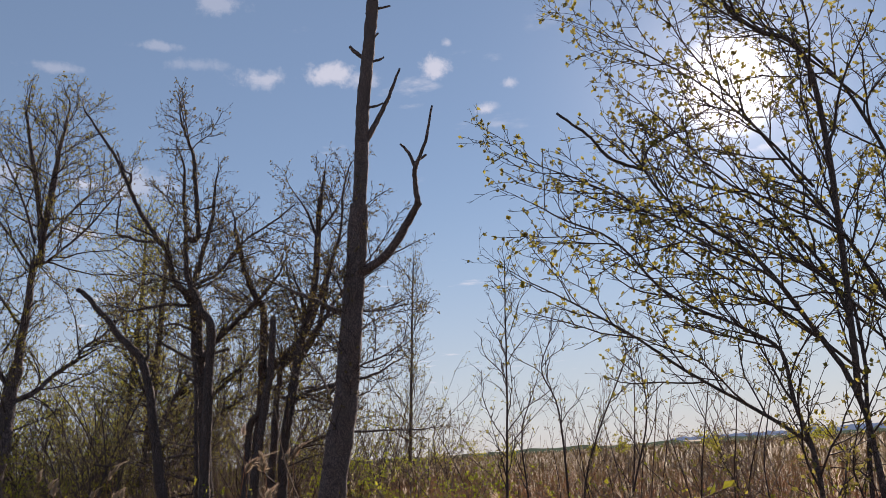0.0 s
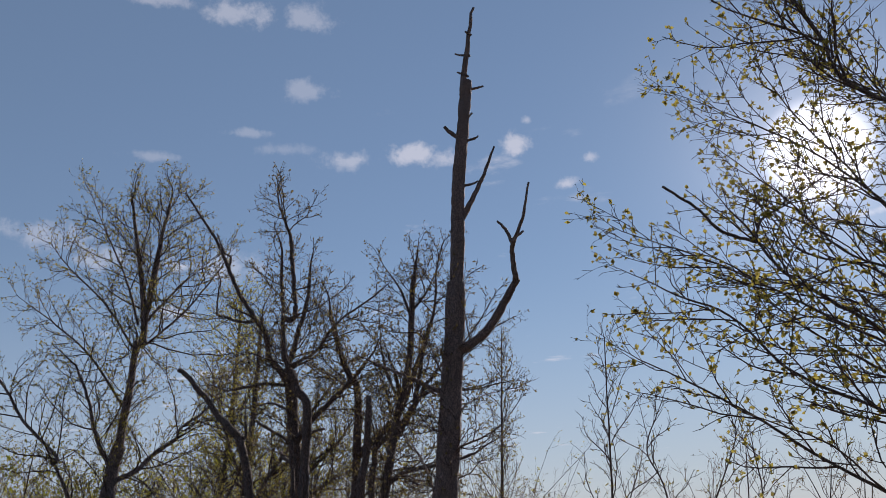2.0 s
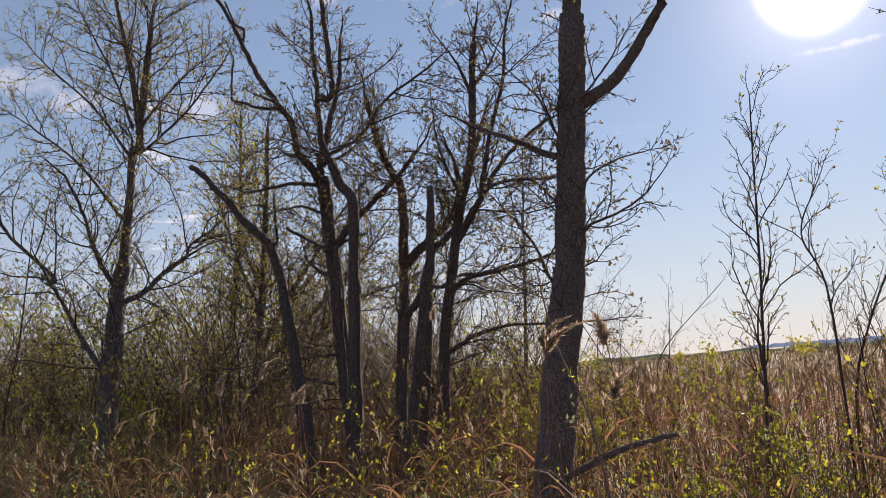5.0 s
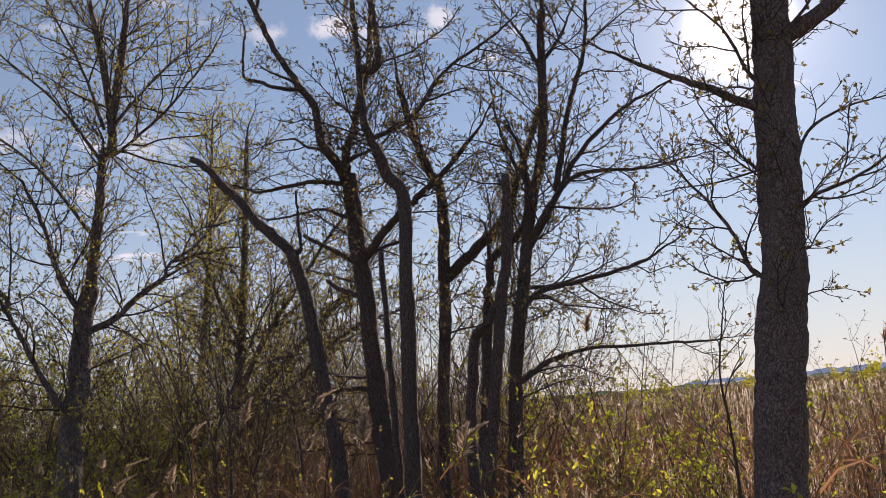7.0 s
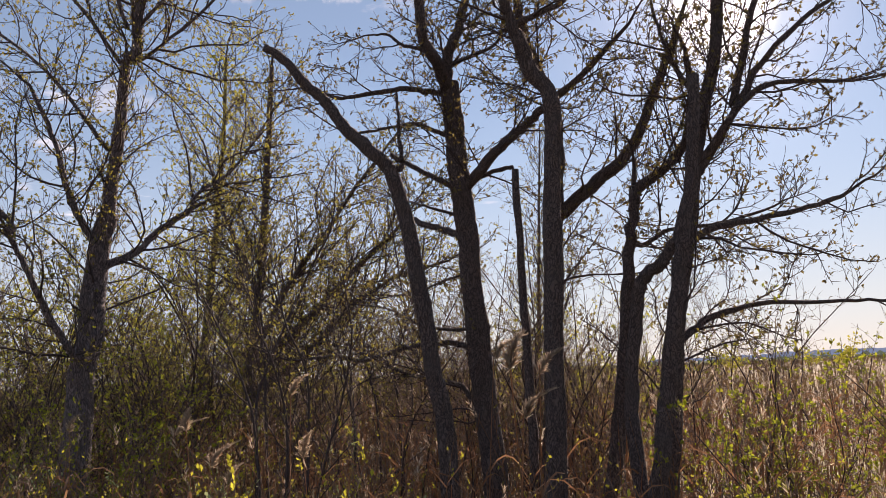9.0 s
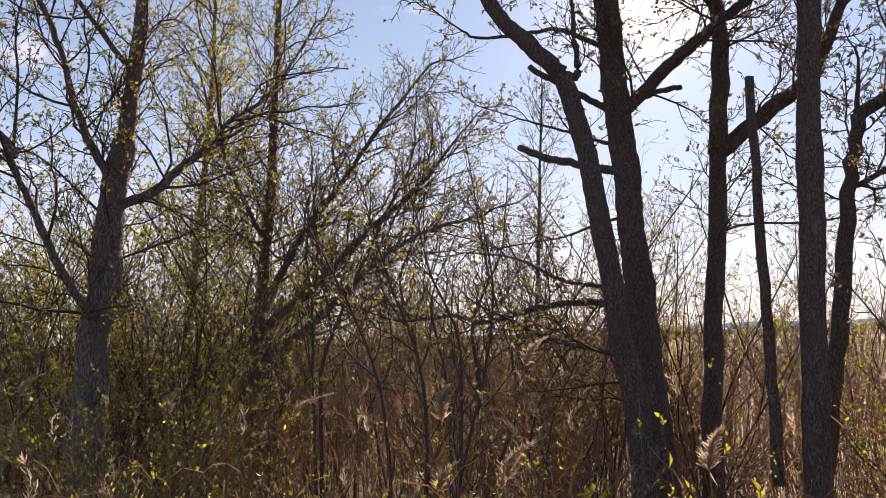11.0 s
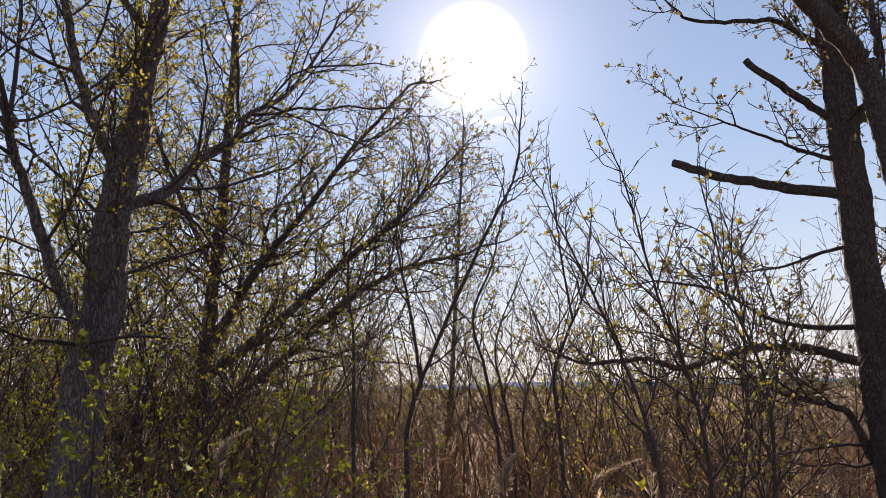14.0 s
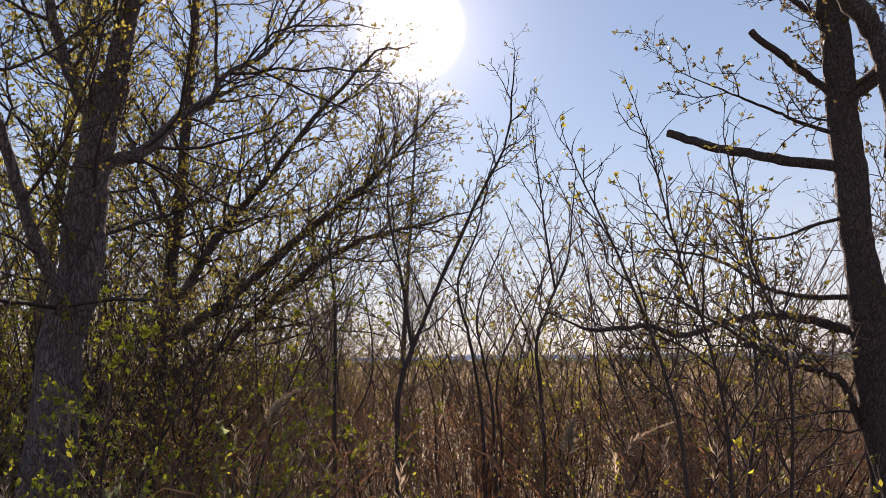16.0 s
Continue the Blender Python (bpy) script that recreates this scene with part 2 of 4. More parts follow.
def plain(name, a, b2, scale, rough=0.9, haze_glow=None):
    m = bpy.data.materials.new(name)
    m.use_nodes = True
    t = m.node_tree
    b = t.nodes["Principled BSDF"]
    co = t.nodes.new("ShaderNodeTexCoord")
    n = node(t, "ShaderNodeTexNoise", Scale=scale, Detail=7.0, Roughness=0.65)
    t.links.new(co.outputs["Object"], n.inputs["Vector"])
    t.links.new(ramp(t, n.outputs["Fac"], ((0.35, a), (0.65, b2))), b.inputs["Base Color"])
    b.inputs["Roughness"].default_value = rough
    if haze_glow:
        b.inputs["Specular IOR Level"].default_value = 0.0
        # backdrop only: emission stands in for the haze's light in front of the distance
        b.inputs["Emission Color"].default_value = (*haze_glow, 1)
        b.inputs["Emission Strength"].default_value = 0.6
    return m


SOIL = ground_material()
# nearly black bases; the emitted colour paints in the haze over wood and hill
HAZY_WOOD = plain("hazy_wood", (0.02, 0.028, 0.015), (0.035, 0.045, 0.025), 0.06, 1.0, haze_glow=(0.07, 0.095, 0.075))
HAZY_HILL = plain("hazy_hill", (0.01, 0.014, 0.012), (0.02, 0.025, 0.022), 0.012, 1.0, haze_glow=(0.15, 0.215, 0.36))


# ---- mesh tools ----
rng = np.random.default_rng(7)


class Mesh:
    """Gathers many tubes and flat pieces into one mesh."""

    def __init__(self):
        self.v, self.q, self.t, self.n = [], [], [], 0

    def add(self, verts, quads=None, tris=None):
        self.v.append(verts.reshape(-1, 3))
        if quads is not None:
            self.q.append(quads.reshape(-1, 4) + self.n)
        if tris is not None:
            self.t.append(tris.reshape(-1, 3) + self.n)
        self.n += len(self.v[-1])

    def tubes(self, pts, rad, sides=3):
        """pts (n, k, 3) centre lines, rad (n, k) radii."""
        n, k, _ = pts.shape
        tan = np.gradient(pts, axis=1)
        tan /= np.linalg.norm(tan, axis=2, keepdims=True) + 1e-9
        ref = np.where(np.abs(tan[:, :1, 2:3]) > 0.9, np.array([1.0, 0, 0]), np.array([0, 0, 1.0]))
        a = np.cross(tan, np.broadcast_to(ref, tan.shape))
        a /= np.linalg.norm(a, axis=2, keepdims=True) + 1e-9
        b = np.cross(tan, a)
        ang = np.arange(sides) * 2 * np.pi / sides
        ring = a[:, :, None] * np.cos(ang)[:, None] + b[:, :, None] * np.sin(ang)[:, None]
        verts = pts[:, :, None] + ring * rad[:, :, None, None]
        i = np.arange(n)[:, None, None] * k * sides
        j = np.arange(k - 1)[None, :, None] * sides
        s = np.arange(sides)[None, None]
        s2 = (s + 1) % sides
        quads = np.stack(np.broadcast_arrays(i + j + s, i + j + s2, i + j + sides + s2, i + j + sides + s), -1)
        self.add(verts, quads)

    def leaves(self, at, along, size, width=0.5):
        """Folded diamonds from at (n, 3) along unit vectors, of the given sizes."""
        n = len(at)
        side = np.cross(along, rng.normal(size=(n, 3)))
        side /= np.linalg.norm(side, axis=1, keepdims=True) + 1e-9
        up = np.cross(side, along)
        s = size[:, None]
        mid = at + along * s * 0.5
        verts = np.stack([at, mid + side * s * width * 0.5 + up * s * 0.12, at + along * s, mid - side * s * width * 0.5 + up * s * 0.12], 1)
        base = np.arange(n)[:, None] * 4
        self.add(verts, tris=np.concatenate([base + np.array([0, 1, 2]), base + np.array([0, 2, 3])]))

    def blades(self, pts, width):
        """Flat tapering blades along pts (n, k, 3)."""
        n, k, _ = pts.shape
        tan = pts[:, -1] - pts[:, 0]
        side = np.cross(tan, rng.normal(size=(n, 3)))
        side /= np.linalg.norm(side, axis=1, keepdims=True) + 1e-9
        w = width[:, None, None] * np.linspace(1, 0.08, k)[None, :, None] * side[:, None]
        verts = np.stack([pts - w, pts + w], 2)
        i = np.arange(n)[:, None] * k * 2
        j = np.arange(k - 1)[None] * 2
        quads = np.stack([i + j, i + j + 1, i + j + 3, i + j + 2], -1)
        self.add(verts, quads)

    def build(self, name, material, parent=None, label="", smooth=True):
        v = np.concatenate(self.v).astype(np.float32)
        quads = np.concatenate(self.q) if self.q else np.zeros((0, 4), int)
        tris = np.concatenate(self.t) if self.t else np.zeros((0, 3), int)
        me = bpy.data.meshes.new(name)
        me.vertices.add(len(v))
        me.vertices.foreach_set("co", v.ravel())
        loops = np.concatenate([quads.ravel(), tris.ravel()]).astype(np.int32)
        sizes = np.concatenate([np.full(len(quads), 4), np.full(len(tris), 3)])
        me.loops.add(len(loops))
        me.loops.foreach_set("vertex_index", loops)
        me.polygons.add(len(sizes))
        me.polygons.foreach_set("loop_start", np.concatenate([[0], np.cumsum(sizes)[:-1]]).astype(np.int32))
        if smooth:
            me.polygons.foreach_set("use_smooth", np.ones(len(sizes), bool))
        me.update(calc_edges=True)
        me.materials.append(material)
        ob = new(name, me)
        if parent:
            ob.parent = parent
        if label:
            ob["label"] = label
        return ob


def smooth_line(pts, k):
    """Catmull-Rom through the points, resampled to k points."""
    p = np.array(pts, float)
    p = np.vstack([2 * p[0] - p[1], p, 2 * p[-1] - p[-2]])
    u = np.linspace(0, len(pts) - 1 - 1e-6, k)
    i = u.astype(int)
    f = (u - i)[:, None]
    a, b, c, d = p[i], p[i + 1], p[i + 2], p[i + 3]
    return 0.5 * (2 * b + (c - a) * f + (2 * a - 5 * b + 4 * c - d) * f ** 2 + (3 * b - a - 3 * c + d) * f ** 3)


def limb_mesh(r0, r1, pts, rough=0.035, sides=10):
    """A trunk or thick limb with an uneven, knobbly section."""
    thick = r0 > 0.075
    reach = sum(math.dist(p, q) for p, q in zip(pts, pts[1:]))
    line = smooth_line(pts, int(reach / 0.045) if thick else max(8, 5 * len(pts)))
    k = len(line)
    step = np.linalg.norm(np.diff(line, axis=0), axis=1).sum() / k
    if thick:
        # the stem wavers a little from knot to knot
        knots = max(4, int(reach / 0.35))
        waver = np.stack([np.interp(np.linspace(0, 1, k), np.linspace(0, 1, knots), rng.normal(size=knots)) for _ in range(3)], 1)
        line = line + waver * np.array([0.08, 0.08, 0.0]) * r0 * np.minimum(1, np.linspace(0, 8, k))[:, None] * np.minimum(1, np.linspace(8, 0, k))[:, None]
    else:
        line = line + rng.normal(size=line.shape) * min(0.12 * r0, 0.08 * step)
    swell = np.interp(np.linspace(0, 1, k), np.linspace(0, 1, 3 * len(pts)), rng.normal(size=3 * len(pts)))
    rad = np.linspace(r0, r1, k) * (1 + swell * (0.04 if thick else rough))
    if thick:
        sides = 26
    m = Mesh()
    m.tubes(line[None], rad[None], sides)
    v = m.v[0]
    if thick:
        # bark plates stand proud of the furrows between them
        axis = np.repeat(line, sides, axis=0)
        out = (v - axis) / np.repeat(rad, sides)[:, None]
        lift = np.empty(len(v))
        for i, (px, py, pz) in enumerate(v):
            d, _ = noise.voronoi((px * 30, py * 30, pz * 15))
            lift[i] = min((d[1] - d[0]) * 2.2, 1.0) + 0.5 * noise.noise((px * 9, py * 9, pz * 5))
        v += out * (lift * 0.13 * np.repeat(np.clip(rad, 0, 0.12), sides))[:, None]
    else:
        v += rng.normal(size=v.shape) * np.repeat(rad, sides)[:, None] * 0.05
    cap = np.array([line[0], line[-1] + (line[-1] - line[-2]) * 0.25 * r1 / (step + 1e-6)])
    n = len(v)
    m.v[0] = np.vstack([v, cap])
    m.n = n + 2
    s = np.arange(sides)
    m.t.append(np.stack([np.full(sides, n), (s + 1) % sides, s], 1))
    m.t.append(np.stack([np.full(sides, n + 1), n - sides + s, n - sides + (s + 1) % sides], 1))
    return m, line, rad


def sprout(lines, radii, gap, length, spread, up=0.2, start=0.2, k=5, wander=0.22, ratio=0.6, tail=0.4):
    """Crooked side shoots along centre lines (n, k, 3), one about every gap metres; shorter towards the tips."""
    n, kk, _ = lines.shape
    seg = np.linalg.norm(np.diff(lines, axis=1), axis=2).sum(1)
    want = seg * (1 - start) / gap
    many = np.floor(want + rng.random(n)).astype(int)
    who = np.repeat(np.arange(n), many)
    count = len(who)
    if count == 0:
        return np.zeros((0, k, 3)), np.zeros((0, k))
    order = np.arange(count) - np.repeat(np.cumsum(many) - many, many)
    f = start + (1 - start) * np.clip((order + rng.random(count)) / np.maximum(many[who], 1), 0, 0.985)
    u = f * (kk - 1.001)
    i = u.astype(int)
    w = (u - i)[:, None]
    at = lines[who, i] * (1 - w) + lines[who, i + 1] * w
    tan = lines[who, i + 1] - lines[who, i]
    tan /= np.linalg.norm(tan, axis=1, keepdims=True) + 1e-9
    ref = np.where(np.abs(tan[:, 2:3]) > 0.8, np.array([1.0, 0, 0]), np.array([0, 0, 1.0]))
    s1 = np.cross(tan, ref)
    s1 /= np.linalg.norm(s1, axis=1, keepdims=True) + 1e-9
    s2 = np.cross(tan, s1)
    turn = (order * 2.4 + who * 1.7 + rng.normal(size=count) * 0.6)[:, None]
    side = s1 * np.cos(turn) + s2 * np.sin(turn)
    ang = (spread * (0.7 + 0.6 * rng.random(count)) * (1.12 - 0.3 * f))[:, None]
    d = tan * np.cos(ang) + side * np.sin(ang)
    ln = length * (0.45 + 0.75 * rng.random(count)) * (1 - (1 - tail) * ((f - start) / (1 - start + 1e-6)) ** 1.3)
    pts = [at]
    for j in range(k - 1):
        pts.append(pts[-1] + d * (ln / (k - 1))[:, None])
        d = d + rng.normal(size=(count, 3)) * wander + np.array([0, 0, up * 2.2 / k])
        d /= np.linalg.norm(d, axis=1, keepdims=True)
    pts = np.stack(pts, 1)
    r0 = np.minimum((radii[who, i] * (1 - w[:, 0]) + radii[who, i + 1] * w[:, 0]) * ratio, 0.0085 * ln + 0.0014)
    return pts, r0[:, None] * np.linspace(1, 0.34, k)[None] + 0.0009


def leaf_points(lines, count, tip=0.3):
    n, kk, _ = lines.shape
    who = rng.integers(0, n, count)
    f = tip + (1 - tip) * rng.random(count)
    u = f * (kk - 1.001)
    i = u.astype(int)
    w = (u - i)[:, None]
    at = lines[who, i] * (1 - w) + lines[who, i + 1] * w
    tan = lines[who, i + 1] - lines[who, i]
    tan /= np.linalg.norm(tan, axis=1, keepdims=True) + 1e-9
    d = tan * 0.6 + rng.normal(size=(count, 3)) * 0.55 + np.array([0, 0, 0.25])
    return at, d / np.linalg.norm(d, axis=1, keepdims=True)


def tree(name, label, limbs, material, twig_material, leaf_material, crown, category="tree", group=""):
    """limbs: (r0, r1, points, share of twigs borne). crown: gap and length of three orders of twigs, leaves a metre, leaf size."""
    bare = crown.get("bare", 0.6)
    up = crown.get("up", 0.25)
    wander = crown.get("wander", 0.2)
    k1, k2, k3 = crown.get("joints", (8, 5, 3))
    root = tagged(new(name), label, category, group)
    first, first_r = [], []
    for i, (r0, r1, pts, grows) in enumerate(limbs):
        m, line, rad = limb_mesh(r0, r1, pts, sides=14 if r0 > 0.07 else 8 if r0 > 0.02 else 4)
        m.build("trunk" if i == 0 else "limb", material, root)
        if not grows:
            continue
        keep = np.linspace(0 if i else int(len(line) * bare), len(line) - 1, 10).astype(int)
        one, one_r = line[keep][None], rad[keep][None]
        a, ar = sprout(one, one_r, crown["gap1"] / max(grows, 0.4), crown["l1"] * float(grows), crown.get("spread", 0.85), up, crown.get("from", 0.12), k1, wander, 0.6, 0.55)
        first.append(a), first_r.append(ar)
        if crown.get("lead", 0) > 0:
            # the limb itself runs out into a leader of twigs
            lead = one[:, -1] - one[:, -2]
            lead /= np.linalg.norm(lead) + 1e-9
            e = [one[:, -1]]
            for j in range(k1 - 1):
                e.append(e[-1] + lead * crown["lead"] / (k1 - 1))
                lead = lead + rng.normal(size=(1, 3)) * wander * 0.8 + np.array([0, 0, up * 0.2])
                lead /= np.linalg.norm(lead)
            first.append(np.stack(e, 1)), first_r.append(np.minimum(one_r[:, -1:], 0.024) * np.linspace(1, 0.14, k1)[None])
    if not first:
        return root
    a, ar = np.concatenate(first), np.concatenate(first_r)
    wood = Mesh()
    wood.tubes(a, ar, crown.get("sides", 4))
    b, br = sprout(a, ar, crown["gap2"], crown["l2"], 0.8, up * 0.9, 0.18, k2, wander * 1.2, 0.7)
    wood.tubes(b, br, 3)
    # short spurs on the outer twigs
    cut = np.linspace(0, k1 - 1, k2).astype(int)
    c, cr = sprout(np.concatenate([a[:, cut], b]), np.concatenate([ar[:, cut], br]), crown["gap3"], crown["l3"], 0.85, up, 0.2, k3, wander * 1.3, 0.75, 0.7)
    wood.tubes(c, cr, 3)
    tagged(wood.build("crown", twig_material, root), kind="stuff")
    if crown.get("leaves"):
        m = Mesh()
        cut = np.linspace(0, k2 - 1, k3).astype(int)
        near = np.concatenate([b[:, cut], c, c])
        total = np.linalg.norm(np.diff(np.concatenate([b[:, cut], c]), axis=1), axis=2).sum()
        at, d = leaf_points(near, max(4, int(total * crown["leaves"] / 2.5)), 0.5)
        # buds open in pairs and threes
        at = np.concatenate([at, at, at[::2]])
        d = np.concatenate([d, d, d[::2]]) + rng.normal(size=(len(at), 3)) * 0.6
        d /= np.linalg.norm(d, axis=1, keepdims=True)
        m.leaves(at, d, crown["size"] * (0.45 + 0.9 * rng.random(len(at))), crown.get("broad", 0.55))
        tagged(m.build("foliage", leaf_material, root, smooth=False), kind="stuff")
    return root


# ---- the ground ----
def off_path(x, y):
    """Metres from the trodden line, positive towards the marsh."""
    s = (y + 0.4) * 0.72 - (x - 0.5) * 0.69
    return (x - 0.5) * 0.72 + (y + 0.4) * 0.69 - 0.5 * np.exp(-((s - 6.0) / 4.2) ** 2)


def ground_z(x, y):
    u = off_path(x, y)
    f = np.clip((np.abs(u) - 1.2) / 3.2, 0, 1)
    f = f * f * (3 - 2 * f)
    return 0.0 - 0.75 * f + 0.05 * np.sin(x * 1.3 + 0.6) * np.cos(y * 1.1) * f


def make_ground():
    axis = np.concatenate([-np.geomspace(2500, 30, 22), np.linspace(-29, 45, 75), np.geomspace(46, 2500, 22)])
    gx, gy = np.meshgrid(axis, axis, indexing="ij")
    m = Mesh()
    k = len(axis)
    i, j = np.meshgrid(np.arange(k - 1), np.arange(k - 1), indexing="ij")
    quads = np.stack([i * k + j, (i + 1) * k + j, (i + 1) * k + j + 1, i * k + j + 1], -1)
    m.add(np.stack([gx, gy, ground_z(gx, gy)], -1), quads)
    tagged(m.build("ground", SOIL), "brown marsh soil under reeds and an earthen bank", "ground", kind="structure")


make_ground()


def ridge(name, label, dist, az0, az1, low, high, material, seed, rough, category):
    """A far wooded skyline: a long bank with an uneven crest and some depth."""
    r = np.random.default_rng(seed)
    n = 260
    az = np.radians(np.linspace(az0, az1, n))
    prof = np.zeros(n)
    for o in range(7):
        prof += np.interp(np.linspace(0, 1, n), np.linspace(0, 1, 4 * 2 ** o), r.random(4 * 2 ** o)) * 0.6 ** o
    prof = (prof - prof.min()) / (prof.max() - prof.min())
    h = low + (high - low) * prof + r.random(n) * rough
    rings = []
    for d, f in ((dist * 0.96, -0.3), (dist * 0.975, 0.55), (dist, 1.0), (dist * 1.05, 0.5), (dist * 1.08, -0.3)):
        rings.append(np.stack([np.sin(az) * d, np.cos(az) * d, h * f - 1.0], -1))
    v = np.stack(rings, 1)
    i, j = np.meshgrid(np.arange(n - 1), np.arange(4), indexing="ij")
    quads = np.stack([i * 5 + j, (i + 1) * 5 + j, (i + 1) * 5 + j + 1, i * 5 + j + 1], -1)
    m = Mesh()
    m.add(v, quads)
    tagged(m.build(name, material), label, category, kind="structure")


# the hill's blue is haze light put into its material as glow
ridge("backdrop_hill", "distant wooded hill on the horizon with a blue haze glow", 2200, 11, 75, 5, 15, HAZY_HILL, 3, 4, "hill")
ridge("backdrop_wood", "dark green wood at the far edge of the reed bed", 330, 13, 75, 0.8, 2.2, HAZY_WOOD, 11, 1.6, "woodland")
ridge("backdrop_wood", "dark green far woodland strip behind the marsh", 420, -110, 110, 0.9, 2.8, HAZY_WOOD, 5, 1.5, "woodland")


# ---- the trees: limbs as (radius at foot, radius at tip, centre line, bears twigs) ----
ALDER_CROWN = dict(gap1=0.115, l1=1.1, gap2=0.072, l2=0.4, gap3=0.05, l3=0.095, leaves=18, size=0.034, up=0.22, lead=0.6, bare=0.72, spread=0.95, joints=(7, 4, 2))
tree("dead_tree", "tall dead tree with broken bare top and grey furrowed bark", [
    (0.157, 0.097, ((-1.47, 8.8, -0.24), (-1.4, 8.81, 0.18), (-1.27, 8.82, 1.0), (-1.17, 8.82, 1.69), (-1.04, 8.83, 2.5), (-0.94, 8.84, 3.54), (-0.87, 8.85, 4.29)), True),
    (0.080, 0.061, ((-0.89, 8.85, 4.05), (-0.81, 8.85, 4.99), (-0.75, 8.85, 5.69), (-0.65, 8.85, 6.42), (-0.6, 8.85, 6.86)), False),
    (0.061, 0.015, ((-0.67, 8.85, 6.29), (-0.66, 8.85, 6.68), (-0.56, 8.85, 7.32), (-0.46, 8.85, 7.9)), False),
    (0.061, 0.035, ((-0.95, 8.84, 3.46), (-0.59, 8.73, 3.63), (-0.31, 8.62, 3.97), (-0.16, 8.5, 4.16)), False),
    (0.032, 0.011, ((-0.17, 8.51, 4.15), (-0.18, 8.4, 4.45), (-0.14, 8.3, 4.54), (-0.03, 8.2, 4.75), (0.07, 8.1, 5.11)), False),
    (0.023, 0.012, ((-0.16, 8.34, 4.5), (-0.23, 8.35, 4.69), (-0.31, 8.3, 4.78)), False),
    (0.018, 0.012, ((-0.18, 8.34, 4.55), (-0.04, 8.4, 4.67)), False),
    (0.037, 0.012, ((-0.81, 8.85, 4.98), (-0.59, 8.88, 5.37), (-0.45, 8.87, 5.64), (-0.32, 8.85, 5.94)), False),
    (0.031, 0.018, ((-0.7, 8.85, 6.07), (-0.84, 8.82, 6.18), (-0.9, 8.8, 6.25)), False),
    (0.021, 0.012, ((-0.65, 8.85, 6.73), (-0.53, 8.88, 6.76), (-0.4, 8.9, 6.79)), False),
    (0.032, 0.017, ((-1.34, 8.81, 0.54), (-1.23, 8.7, 0.52), (-0.85, 8.57, 0.69), (-0.61, 8.43, 0.76), (-0.44, 8.3, 0.81)), False),
    (0.034, 0.013, ((-1.0, 8.84, 3.05), (-1.18, 8.8, 3.1), (-1.38, 8.8, 3.21), (-1.58, 8.8, 3.31), (-1.82, 8.78, 3.43)), 0.7),
    (0.018, 0.006, ((-1.14, 8.86, 2.0), (-1.25, 8.9, 2.08), (-1.34, 8.9, 2.33), (-1.48, 8.9, 2.56), (-1.62, 8.9, 2.74)), 1.0),
    (0.017, 0.006, ((-1.0, 8.86, 3.2), (-1.1, 8.87, 3.3), (-1.21, 8.87, 3.6), (-1.42, 8.88, 3.85)), 1.0),
    (0.015, 0.005, ((-1.05, 8.86, 2.62), (-1.15, 8.9, 2.72), (-1.3, 8.9, 2.9), (-1.4, 8.9, 3.1)), 1.0),
    (0.017, 0.005, ((-1.08, 8.8, 2.32), (-0.98, 8.72, 2.4), (-0.86, 8.7, 2.47), (-0.66, 8.68, 2.53), (-0.46, 8.66, 2.64), (-0.33, 8.64, 2.77)), 0.8),
    (0.014, 0.005, ((-1.06, 8.8, 2.5), (-0.98, 8.73, 2.6), (-0.87, 8.7, 2.84), (-0.65, 8.7, 2.96), (-0.47, 8.7, 3.0)), 0.7),
    (0.015, 0.005, ((-0.96, 8.8, 3.5), (-0.86, 8.72, 3.52), (-0.62, 8.7, 3.78), (-0.5, 8.66, 3.95)), 0.8),
    (0.020, 0.010, ((-0.83, 8.85, 4.6), (-0.83, 8.91, 4.62), (-0.82, 8.91, 4.65)), False),
    (0.020, 0.010, ((-0.8, 8.85, 4.89), (-0.88, 8.89, 4.91), (-0.92, 8.89, 4.94)), False),
    (0.020, 0.010, ((-0.77, 8.85, 5.18), (-0.84, 8.82, 5.2), (-0.86, 8.82, 5.23)), False),
    (0.020, 0.010, ((-0.73, 8.85, 5.47), (-0.61, 8.86, 5.49), (-0.54, 8.86, 5.52)), False),
    (0.020, 0.010, ((-0.7, 8.85, 5.76), (-0.71, 8.89, 5.78), (-0.71, 8.89, 5.81)), False),
    (0.020, 0.010, ((-0.67, 8.85, 6.05), (-0.55, 8.85, 6.07), (-0.5, 8.85, 6.1)), False),
    (0.020, 0.010, ((-0.63, 8.85, 6.34), (-0.58, 8.8, 6.36), (-0.55, 8.8, 6.39)), False),
    (0.020, 0.010, ((-0.6, 8.85, 6.63), (-0.67, 8.82, 6.65), (-0.69, 8.82, 6.68)), False),
    (0.020, 0.010, ((-0.57, 8.85, 6.92), (-0.65, 8.8, 6.94), (-0.7, 8.8, 6.97)), False),
    (0.020, 0.010, ((-0.53, 8.85, 7.21), (-0.66, 8.84, 7.23), (-0.72, 8.84, 7.26)), False),
    (0.020, 0.010, ((-0.5, 8.85, 7.5), (-0.55, 8.82, 7.52), (-0.57, 8.82, 7.55)), False),
],
     BARK_DEAD, TWIG, LEAF_BUD, dict(gap1=0.1, l1=0.62, gap2=0.075, l2=0.3, gap3=0.05, l3=0.08, leaves=18, size=0.03, bare=0.42, up=0.2, lead=0.35, joints=(7, 4, 2)))
